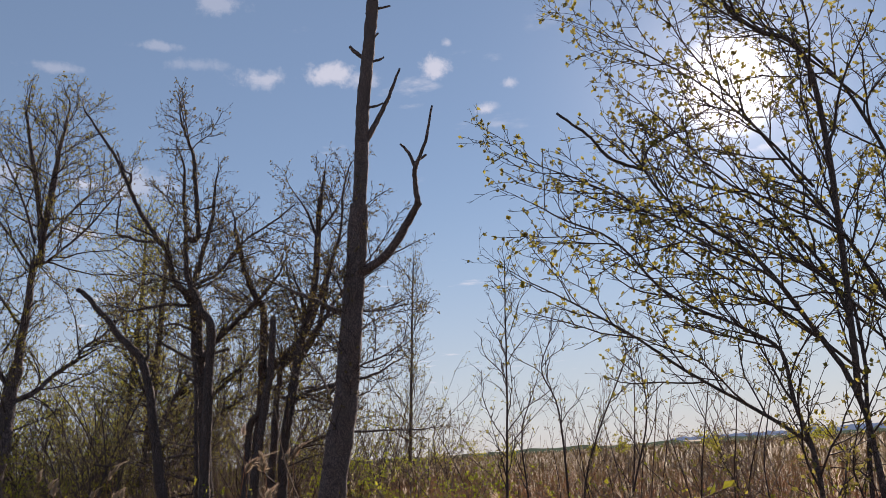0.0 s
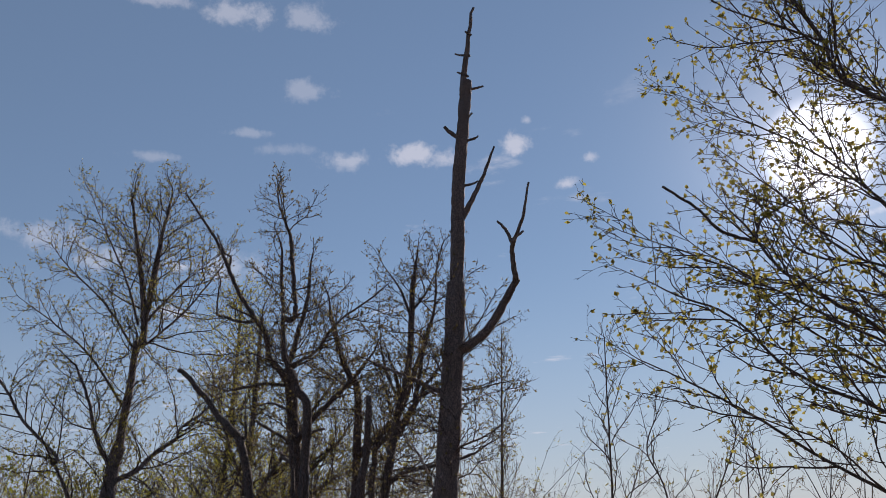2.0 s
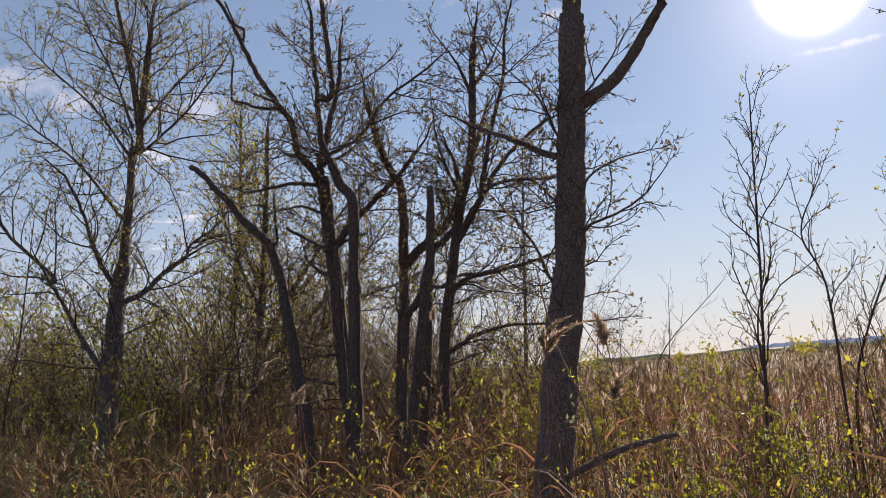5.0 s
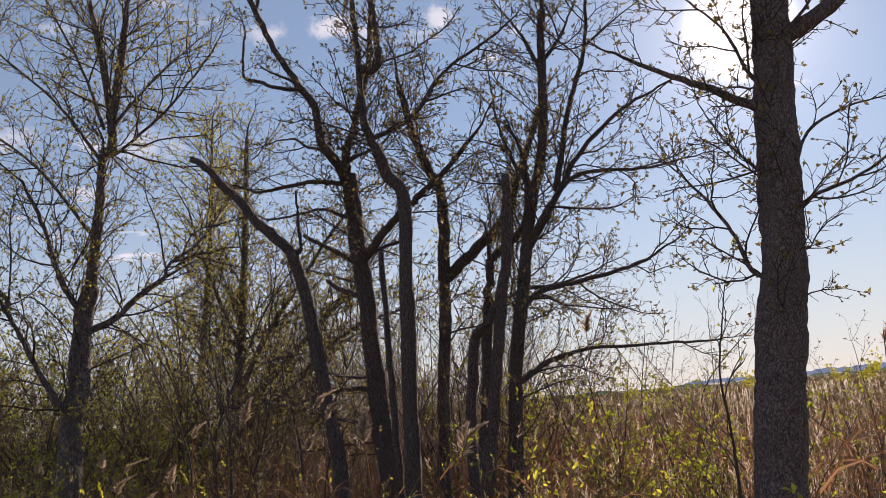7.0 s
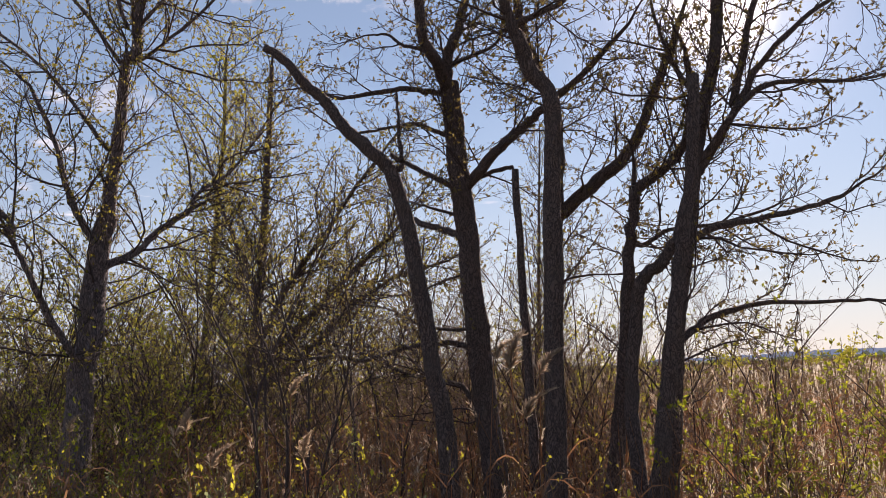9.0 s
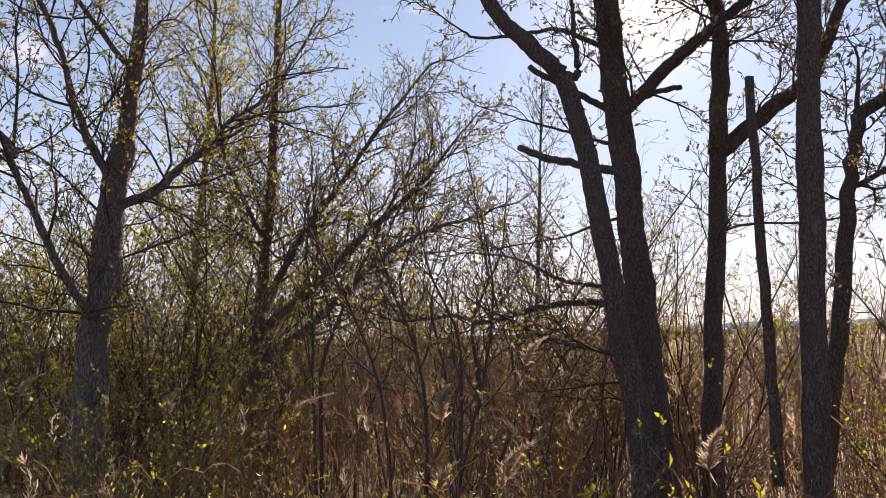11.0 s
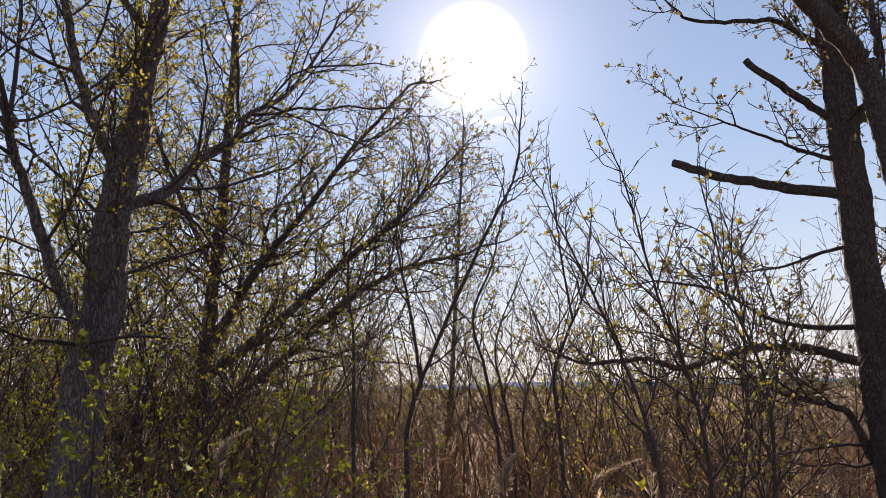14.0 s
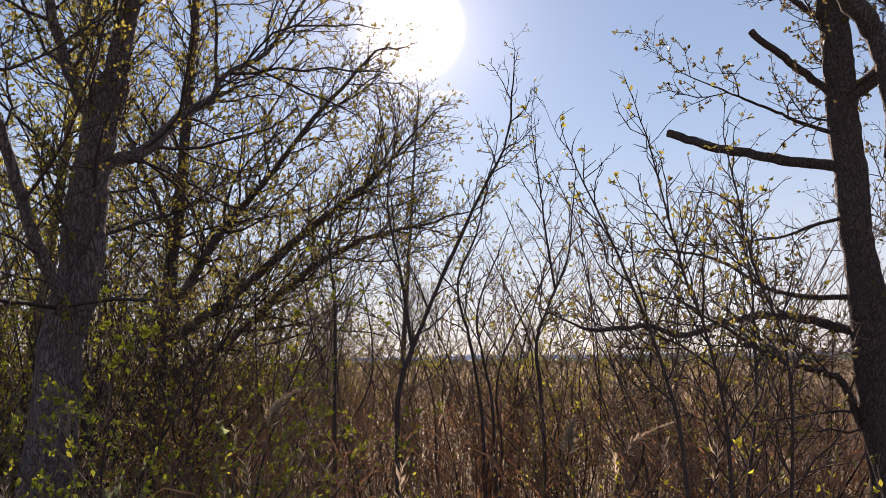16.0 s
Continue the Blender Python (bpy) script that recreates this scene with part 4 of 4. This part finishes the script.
tree("sapling", "crooked young sapling with bare upright shoots", [
    (0.024, 0.007, ((-5.33, 16.5, -0.8), (-5.36, 16.5, 0.87), (-5.41, 16.5, 1.57), (-5.31, 16.5, 1.88), (-5.06, 16.5, 2.41), (-4.98, 16.5, 3.0)), 0.9),
    (0.014, 0.005, ((-5.2, 16.5, 2.1), (-5.28, 16.5, 2.6), (-5.33, 16.5, 3.05), (-5.4, 16.5, 3.6)), 0.8),
], TWIG, TWIG, LEAF_OLIVE, SAPLING_CROWN, "sapling")
tree("sapling", "slim sapling with sparse reddish twigs among reeds", [
    (0.02, 0.006, ((-5.95, 16.5, -0.8), (-5.96, 16.5, 0.76), (-6.07, 16.5, 1.58), (-6.19, 16.5, 2.13), (-6.0, 16.5, 2.6), (-5.9, 16.5, 3.0)), 0.9),
], TWIG, TWIG, LEAF_OLIVE, SAPLING_CROWN, "sapling")
tree("sapling", "slim sapling with sparse reddish twigs among reeds", [
    (0.02, 0.006, ((-5.65, 16.9, -0.8), (-5.69, 16.9, 0.86), (-5.77, 16.9, 1.4), (-5.84, 16.9, 1.92), (-5.58, 16.9, 2.55)), 0.9),
], TWIG, TWIG, LEAF_OLIVE, SAPLING_CROWN, "sapling")
tree("sapling", "thin grey sapling with fine upswept twigs", [
    (0.021, 0.006, ((-7.2, 17.0, -0.8), (-7.21, 17.0, 1.21), (-7.21, 17.0, 1.91), (-7.27, 17.0, 2.53), (-7.2, 17.0, 3.0)), 0.9),
], TWIG, TWIG, LEAF_OLIVE, SAPLING_CROWN, "sapling")
tree("sapling", "slim leafing sapling with dark twigs at the reed edge", [
    (0.015, 0.005, ((-1.33, 9.6, -0.75), (-1.34, 9.6, 0.6), (-1.34, 9.6, 1.07), (-1.36, 9.6, 1.5), (-1.29, 9.6, 1.87)), 0.6),
], TWIG, TWIG, LEAF, SAPLING_CROWN, "sapling")
tree("sapling", "young willow sapling with bare reddish upright twigs", [
    (0.017, 0.005, ((1.30, 10.20, -0.80), (1.30, 10.20, 0.70), (1.27, 10.20, 1.91), (1.11, 10.20, 2.42), (1.32, 10.20, 2.91)), 0.9),
], TWIG, TWIG, LEAF_OLIVE, SAPLING_CROWN, "sapling")
tree("sapling", "young willow sapling with bare reddish upright twigs", [
    (0.017, 0.005, ((1.51, 10.60, -0.80), (1.51, 10.60, 0.73), (1.72, 10.60, 1.51), (2.19, 10.60, 2.49), (2.20, 10.60, 2.75)), 0.9),
], TWIG, TWIG, LEAF_OLIVE, SAPLING_CROWN, "sapling")
tree("sapling", "young willow sapling with bare reddish upright twigs", [
    (0.017, 0.005, ((1.93, 9.80, -0.80), (1.93, 9.80, 0.59), (2.24, 9.80, 1.69), (2.24, 9.80, 2.39)), 0.9),
], TWIG, TWIG, LEAF_OLIVE, SAPLING_CROWN, "sapling")
tree("sapling", "young willow sapling with bare reddish upright twigs", [
    (0.017, 0.005, ((0.85, 11.20, -0.80), (0.85, 11.20, 0.79), (0.83, 11.20, 1.66), (1.04, 11.20, 2.26)), 0.9),
], TWIG, TWIG, LEAF_OLIVE, SAPLING_CROWN, "sapling")
tree("shoot", "long reddish willow shoot leaning over the reeds", [
    (0.009, 0.004, ((-0.9, 6.6, -0.7), (-0.98, 6.6, 0.4), (-1.05, 6.6, 0.96), (-1.11, 6.6, 1.19), (-1.2, 6.6, 1.43), (-1.26, 6.6, 1.71), (-1.29, 6.6, 1.92)), False),
], TWIG_RED, TWIG_RED, LEAF, SAPLING_CROWN, "shoot")
tree("shrub", "tall open shrub with dark stems and yellow-green bud tips", [
    (0.016, 0.005, ((-6.22, 13.0, -0.75), (-6.28, 13.0, 0.4), (-6.33, 13.0, 1.11), (-6.46, 13.0, 1.54), (-6.65, 13.0, 1.98), (-6.82, 13.0, 2.31)), 0.75),
    (0.017, 0.005, ((-6.16, 13.0, -0.75), (-6.05, 13.0, 0.4), (-6.04, 13.0, 1.09), (-6.13, 13.0, 1.54), (-6.27, 13.0, 1.93), (-6.42, 13.0, 2.5)), 0.75),
    (0.016, 0.005, ((-6.1, 12.95, -0.75), (-5.86, 12.85, 0.4), (-5.8, 12.8, 1.07), (-5.82, 12.8, 1.53), (-5.98, 12.8, 1.92), (-6.08, 12.8, 2.4)), 0.75),
    (0.014, 0.005, ((-6.08, 13.05, -0.75), (-5.8, 13.2, 0.5), (-5.6, 13.3, 1.2), (-5.5, 13.4, 1.8), (-5.55, 13.4, 2.3)), 0.75),
], TWIG, TWIG, LEAF_OLIVE, dict(SAPLING_CROWN, gap1=0.09, gap2=0.1), "shrub")


# ---- shrubs and saplings ----
def fan(x, y, stems, height, lean, width=0.25, low=0.0):
    """Stems of a shrub that rise from one stool and spread out."""
    out = []
    z = float(ground_z(x, y)) - 0.05
    for s in range(stems):
        a = rng.random() * 2 * math.pi
        h = height * (0.6 + 0.45 * rng.random())
        dx, dy = math.cos(a) * lean * h, math.sin(a) * lean * h
        r = 0.004 + 0.0042 * h * (0.6 + 0.6 * rng.random())
        wob = rng.normal(size=(3, 2)) * 0.075 * h
        ox, oy = x + math.cos(a) * width * rng.random(), y + math.sin(a) * width * rng.random()
        out.append((r, r * 0.3, ((ox, oy, z), (ox + dx * 0.15 + wob[0, 0] * 0.6, oy + dy * 0.15 + wob[0, 1] * 0.6, z + h * 0.3),
                                 (ox + dx * 0.42 + wob[1, 0], oy + dy * 0.42 + wob[1, 1], z + h * 0.6), (ox + dx + wob[2, 0], oy + dy + wob[2, 1], z + h)), True))
    return out


def shrub(x, y, stems, height, lean, leaf, label, density=1.0, size=0.035, twig=None, name="shrub", category="shrub", lead=0.35, bushy=1.0, fine=None):
    c = dict(gap1=0.085 * height / density, l1=0.34 * height, gap2=0.06 * height / density, l2=0.17 * height, gap3=0.05 * height / density, l3=0.055 * height,
             leaves=bushy * 34 / height, size=size, up=0.3, spread=0.7, lead=lead, bare=0.3, sides=3, joints=(6, 4, 2), wander=0.2)
    return tree(name, label, fan(x, y, stems, height, lean), TWIG if twig is None else twig, fine or twig or TWIG_RED, leaf, c, category)


BUDDING = "budding willow shrub with reddish-brown bare stems"
for x, y, n, h, lean in ((1.9, 10.6, 7, 3.2, 0.24), (2.9, 9.6, 6, 2.8, 0.26), (3.9, 11.5, 7, 3.2, 0.26), (1.2, 13.5, 5, 2.4, 0.4),
                         (-3.9, 17.2, 6, 4.0, 0.3), (-2.6, 18.0, 5, 3.8, 0.34), (-3.0, 15.9, 5, 3.2, 0.36), (-4.6, 19.6, 4, 3.6, 0.3),
                         (-6.4, 18.8, 4, 3.4, 0.25), (-1.2, 17.4, 6, 3.9, 0.4), (0.2, 18.5, 6, 3.6, 0.4), (-4.7, 15.2, 7, 3.2, 0.4), (-5.5, 14.7, 6, 2.9, 0.42), (-3.6, 15.0, 7, 3.4, 0.4), (-5.2, 18.5, 6, 3.6, 0.3), (-7.0, 19.5, 5, 3.8, 0.25)):
    shrub(x, y, n, h, lean, LEAF_BUD, BUDDING, 1.1, 0.024, bushy=1.0)
LEAFING = "leafing shrub with bright yellow-green young leaves"
for x, y, n, h, lean in ((-8.6, 14.6, 7, 2.3, 0.42), (-8.2, 15.4, 6, 2.6, 0.4), (1.1, 11.0, 6, 2.1, 0.45), (-0.3, 12.6, 6, 2.3, 0.4),
                         (-10.6, 17.5, 8, 3.2, 0.4), (-2.2, 11.2, 5, 1.9, 0.4), (-3.4, 20.5, 7, 2.6, 0.4), (3.4, 10.4, 6, 2.2, 0.5), (-1.9, 13.6, 7, 2.5, 0.35), (-1.2, 14.2, 6, 2.2, 0.4), (0.9, 9.4, 6, 1.9, 0.4), (-0.1, 8.8, 5, 1.7, 0.4)):
    shrub(x, y, n, h, lean, LEAF_FRESH, LEAFING, 1.1, 0.036, bushy=2.0)

# the thicket behind the alders
THICKET = "dense brown thicket shrub with small olive leaves"
r_th = np.random.default_rng(21)
for i in range(42):
    x = -17.0 + 15.5 * (i + r_th.random()) / 42
    y = 17.5 + 9.0 * r_th.random() + max(0, -x - 9) * 0.25
    if abs(x + 6.2) < 1.6 and y > 16:
        y += 9
    shrub(x, y, 7, 3.0 + 1.8 * r_th.random(), 0.42, (LEAF_OLIVE, LEAF_BUD, LEAF)[i % 3], THICKET, 0.66, 0.04, bushy=2.6, fine=TWIG)

for i in range(9):
    x, y = -17.0 + 8.5 * (i + r_th.random()) / 9, 17.8 + 7.5 * r_th.random()
    shrub(x, y, 7, 3.6 + 1.9 * r_th.random(), 0.36, (LEAF_OLIVE, LEAF)[i % 2], THICKET, 0.72, 0.04, bushy=2.6)

for i in range(4):
    x, y = -13.0 + 4.0 * (i + r_th.random()) / 4, 19.0 + 5.0 * r_th.random()
    shrub(x, y, 8, 3.8 + 0.9 * r_th.random(), 0.36, LEAF, THICKET, 0.75, 0.04, bushy=2.2)
for i in range(6):
    x, y = -8.2 + 4.0 * (i + r_th.random()) / 6, 20.0 + 7.0 * r_th.random()
    shrub(x, y, 5, 3.6 + 0.9 * r_th.random(), 0.36, LEAF_OLIVE, "airy brown shrub of fine bare twigs", 1.3, 0.03, fine=TWIG_RED)

# slender trees behind the willows, their crowns a haze of fine twigs and young leaves
r_bg = np.random.default_rng(33)
for i in range(30):
    x, y = -21.0 + 15.5 * (i + r_bg.random()) / 30, 24.0 + 7.0 * r_bg.random()
    shrub(x, y, 4, 5.0 + 1.9 * r_bg.random(), 0.24, (LEAF_OLIVE, LEAF, LEAF_BUD)[i % 3], "slender young tree with a hazy olive crown of opening buds", 1.0, 0.055, TWIG, "tree", "tree", 0.8, bushy=4.2)

# green trees far off beside the marsh
for x, y, h in ((-22.0, 26.5, 6.4), (-25.5, 28.0, 7.4), (-20.0, 30.5, 5.4), (-18.0, 33.0, 5.2), (-29.0, 30.0, 8.0), (-15.5, 35.0, 5.6), (-23.5, 36.0, 6.4), (-12.5, 37.0, 5.4)):
    shrub(x, y, 7, h, 0.26, LEAF_FRESH, "pale green leafing tree at the edge of the marsh", 1.1, 0.10, BARK_WILLOW, "tree", "tree", 0.8, bushy=4.2)
r_far = np.random.default_rng(4)
for i in range(16):
    x, y = -40 + 110 * (i + r_far.random()) / 16, 95 + 60 * r_far.random()
    shrub(x, y, 5, 2.6 + 1.6 * r_far.random(), 0.5, LEAF, "low round green bush out in the reed bed", 0.7, 0.28)


# ---- reeds ----
def reed_field(name, label, xs, ys, height, material, blades=3, thick=0.0032, plumes=0.3, plume_material=None, lean=0.12, strands=14):
    """Dry reed stalks with hanging blades and feathery plumes."""
    n = len(xs)
    z = ground_z(xs, ys)
    h = height * (0.7 + 0.4 * rng.random(n)) * np.clip(0.42 + 0.17 * off_path(xs, ys), 0.3, 1)
    foot = np.stack([xs, ys, z], -1)
    tilt = np.concatenate([rng.normal(size=(n, 2)) * lean, np.zeros((n, 1))], 1)
    rings = 4 if thick < 0.006 else 2
    s = np.linspace(0, 1, rings)[None, :, None]
    pts = foot[:, None] + np.array([0, 0, 1.0]) * h[:, None, None] * s + tilt[:, None] * h[:, None, None] * s ** 1.6
    m = Mesh()
    m.tubes(pts, np.full((n, 1), thick) * np.linspace(1, 0.4, rings)[None] * (0.7 + 0.7 * rng.random((n, 1))), 3)
    for b in range(blades):
        f = 0.25 + 0.6 * rng.random(n)
        at = foot + np.array([0, 0, 1.0]) * (h * f)[:, None] + tilt * (h * f ** 1.6)[:, None]
        a = rng.random(n) * 2 * np.pi
        out = np.stack([np.cos(a), np.sin(a), 1.1 + 0.5 * rng.random(n)], -1)
        ln = (0.22 + 0.3 * rng.random(n))[:, None, None]
        k = np.linspace(0, 1, rings + (rings == 2))[None, :, None]
        bl = at[:, None] + ln * (out[:, None] * k * 0.8 + np.array([0, 0, -0.9]) * k ** 2)
        m.blades(bl, (0.0036 + 0.0044 * rng.random(n)) * (thick / 0.0032))
    ob = m.build(name, material, smooth=False)
    tagged(ob, label, "reeds", kind="stuff")
    pick = rng.random(n) < plumes
    if plume_material is not None and pick.any():
        p = Mesh()
        top, t2 = pts[pick, -1], tilt[pick]
        k = len(top)
        big = thick / 0.0032
        for q in range(strands):
            f = rng.random(k)
            a = rng.random(k) * 2 * np.pi
            at = top + np.array([0, 0, 1.0]) * (f * 0.14 - 0.03)[:, None] + t2 * 0.2 * f[:, None]
            d = np.stack([np.cos(a) * 0.5, np.sin(a) * 0.5, 0.6 + 0.4 * rng.random(k)], -1) + t2 * 1.6
            d /= np.linalg.norm(d, axis=1, keepdims=True)
            p.leaves(at, d, (0.022 + 0.035 * rng.random(k)) * (0.6 + 0.4 * big), 0.09)
        tagged(p.build(name + "_plumes", plume_material, smooth=False), "pale feathery reed plumes above the dry stalks", "reeds", kind="stuff")


def scatter(n, x0, x1, y0, y1, u0, u1=1e9, clump=0.0):
    x, y = x0 + (x1 - x0) * rng.random(n), y0 + (y1 - y0) * rng.random(n)
    u = off_path(x, y)
    keep = (u > u0) & (u < u1)
    if clump:
        g = np.sin(x * 2.1 + 1.3 * np.sin(y * 1.1)) + np.sin(y * 1.7 + 2.0 * np.sin(x * 0.8)) + 0.9 * rng.normal(size=n)
        keep &= g > clump
    return x[keep], y[keep]


x, y = scatter(12000, -20, 6, -4, 26, 1.0, 5.6, -0.6)
reed_field("reeds", "dry brown reeds along the foot of the bank", x, y, 1.5, REED_DARK, 3, 0.0036, 0.10, PLUME, strands=20)
x, y = scatter(16500, -18, 16, 2, 30, 5.2, 18.0, -1.1)
reed_field("reeds", "dense russet reed bed behind the trees", x, y, 1.75, REED, 3, 0.0048, 0.14, PLUME, strands=16)
x, y = scatter(15000, -40, 60, 15, 75, 17.0, 60.0)
reed_field("reeds", "tan reed bed stretching away across the marsh", x, y, 1.6, REED_FAR, 2, 0.011, 0.3, PLUME, 0.08, 5)
x, y = scatter(11000, -120, 190, 60, 300, 58.0)
reed_field("reeds", "far reed bed fading towards the woods", x, y, 1.45, REED_FAR, 1, 0.05, 0.25, PLUME, 0.05, 3)


# ---- undergrowth on the bank ----
def undergrowth(name, label, n, u0, u1, height, wood, leaf, per, size, seed):
    """A tangle of thin upright shoots with small leaves."""
    x, y = scatter(n, -18, 8, -6, 24, u0, u1, -0.5)
    k = len(x)
    foot = np.stack([x, y, ground_z(x, y)], -1)
    h = height * (0.55 + 0.6 * rng.random(k)) * np.clip(0.45 + 0.17 * off_path(x, y), 0.3, 1)
    tilt = np.concatenate([rng.normal(size=(k, 2)) * 0.28, np.ones((k, 1))], 1)
    s = np.linspace(0, 1, 6)[None, :, None]
    curl = rng.normal(size=(k, 1, 3)) * 0.16
    pts = foot[:, None] + h[:, None, None] * (tilt[:, None] * s + curl * s ** 2)
    m = Mesh()
    rad = (0.0022 + 0.002 * rng.random((k, 1))) * np.linspace(1.2, 0.4, 6)[None]
    m.tubes(pts, rad, 3)
    b, br = sprout(pts, rad, 0.45, 0.3, 0.6, 0.3, 0.3, 4, 0.2, 0.7)
    m.tubes(b, br, 3)
    tagged(m.build(name, wood), label, "undergrowth", kind="stuff")
    lv = Mesh()
    at, d = leaf_points(np.concatenate([pts[:, 2:], b]), k * per, 0.1)
    lv.leaves(at, d, size * (0.5 + rng.random(len(at))), 0.55)
    tagged(lv.build(name + "_leaves", leaf, smooth=False), "small spring leaves of the undergrowth", "undergrowth", kind="stuff")


undergrowth("undergrowth", "tangle of thin brown shoots on the bank", 12000, 1.6, 6.5, 1.45, TWIG_RED, LEAF, 16, 0.026, 1)
undergrowth("undergrowth", "fresh green weeds at the foot of the bank", 8000, 1.3, 4.8, 1.25, GRASS, LEAF_GREY, 16, 0.028, 2)
undergrowth("undergrowth", "leafing shoots under the trees", 5000, 5.0, 12.0, 1.85, TWIG_RED, LEAF_OLIVE, 11, 0.026, 3)


def bank_grass():
    x, y = scatter(13000, -18, 10, -10, 20, -7.0, 4.0)
    n = len(x)
    h = (0.12 + 0.3 * rng.random(n)) * np.clip(np.abs(off_path(x, y)) / 1.2, 0.25, 1)
    foot = np.stack([x, y, ground_z(x, y)], -1)
    s = np.linspace(0, 1, 4)[None, :, None]
    out = np.concatenate([rng.normal(size=(n, 2)) * 0.5, np.ones((n, 1))], 1)
    pts = foot[:, None] + h[:, None, None] * (out[:, None] * s - np.array([0, 0, 0.3]) * s ** 2)
    m = Mesh()
    m.blades(pts, 0.003 + 0.003 * rng.random(n))
    tagged(m.build("grass", GRASS, smooth=False), "short spring grass on the trodden bank", "grass", kind="stuff")


bank_grass()


# ---- tall reeds with plumes along the bank ----
def reed(x, y, top):
    """One tall dry reed: stalk, hanging leaves, a feathery plume bent by the wind."""
    root = tagged(new("reed"), "tall dry reed with a fluffy pale plume", "reed", "tall reeds along the bank")
    z = float(ground_z(x, y)) - 0.05
    lean = rng.normal(size=2) * 0.07
    s = np.linspace(0, 1, 8)[:, None]
    line = np.array([x - lean[0], y - lean[1], z]) + s * np.array([0, 0, top - z - 0.1]) + s ** 1.8 * np.array([lean[0], lean[1], 0])
    stalk = Mesh()
    stalk.tubes(line[None], np.linspace(0.0042, 0.0022, 8)[None], 6)
    stalk.build("stalk", REED, root)
    for f in (0.35, 0.5, 0.64, 0.78):
        at = line[int(f * 7)]
        a = rng.random() * 2 * math.pi
        k = np.linspace(0, 1, 6)[:, None]
        out = np.array([math.cos(a), math.sin(a), 1.3])
        blade = at + 0.42 * (out * k * 0.75 + np.array([0, 0, -1.1]) * k ** 2)
        b = Mesh()
        b.blades(blade[None], np.array([0.008]))
        b.build("leaf", REED, root, smooth=False)
    p = Mesh()
    n = 420
    f = rng.random(n)
    droop = np.array([lean[0] * 0.8 + 0.09, lean[1] * 0.8, -0.03])
    at = line[-1] + f[:, None] * np.array([0, 0, 0.16]) + (f ** 2)[:, None] * droop - np.array([0, 0, 0.05])
    d = rng.normal(size=(n, 3)) * np.array([0.5, 0.5, 0.3]) + np.array([droop[0] * 4, droop[1] * 4, 0.7])
    d /= np.linalg.norm(d, axis=1, keepdims=True)
    p.leaves(at, d, (0.02 + 0.04 * rng.random(n)) * np.clip(1.25 - f, 0.35, 1), 0.045)
    tagged(p.build("plume", PLUME, root, "pale fluffy seed plume", smooth=False), kind="stuff")


for x, y, top in (
    (-1.25, 5.60, 1.58), (-1.00, 5.20, 1.37), (-3.34, 7.00, 1.47), (-1.30, 7.00, 1.62), (-1.28, 7.20, 1.68), (-2.27, 9.00, 1.95),
    (-3.01, 7.60, 1.37), (-2.99, 7.40, 1.37), (-4.24, 8.40, 1.59), (-4.25, 10.20, 1.65), (-4.05, 9.60, 1.56), (-4.15, 9.40, 1.37),
    (-5.24, 9.80, 1.20), (-6.04, 10.40, 1.33), (-5.83, 10.20, 1.14), (-5.60, 11.20, 1.49), (-6.88, 12.60, 1.18), (-6.03, 11.20, 0.93),
    (-7.49, 12.00, 1.27), (-1.01, 5.20, 1.58), (-8.47, 12.40, 1.37)):
    reed(x, y, top)
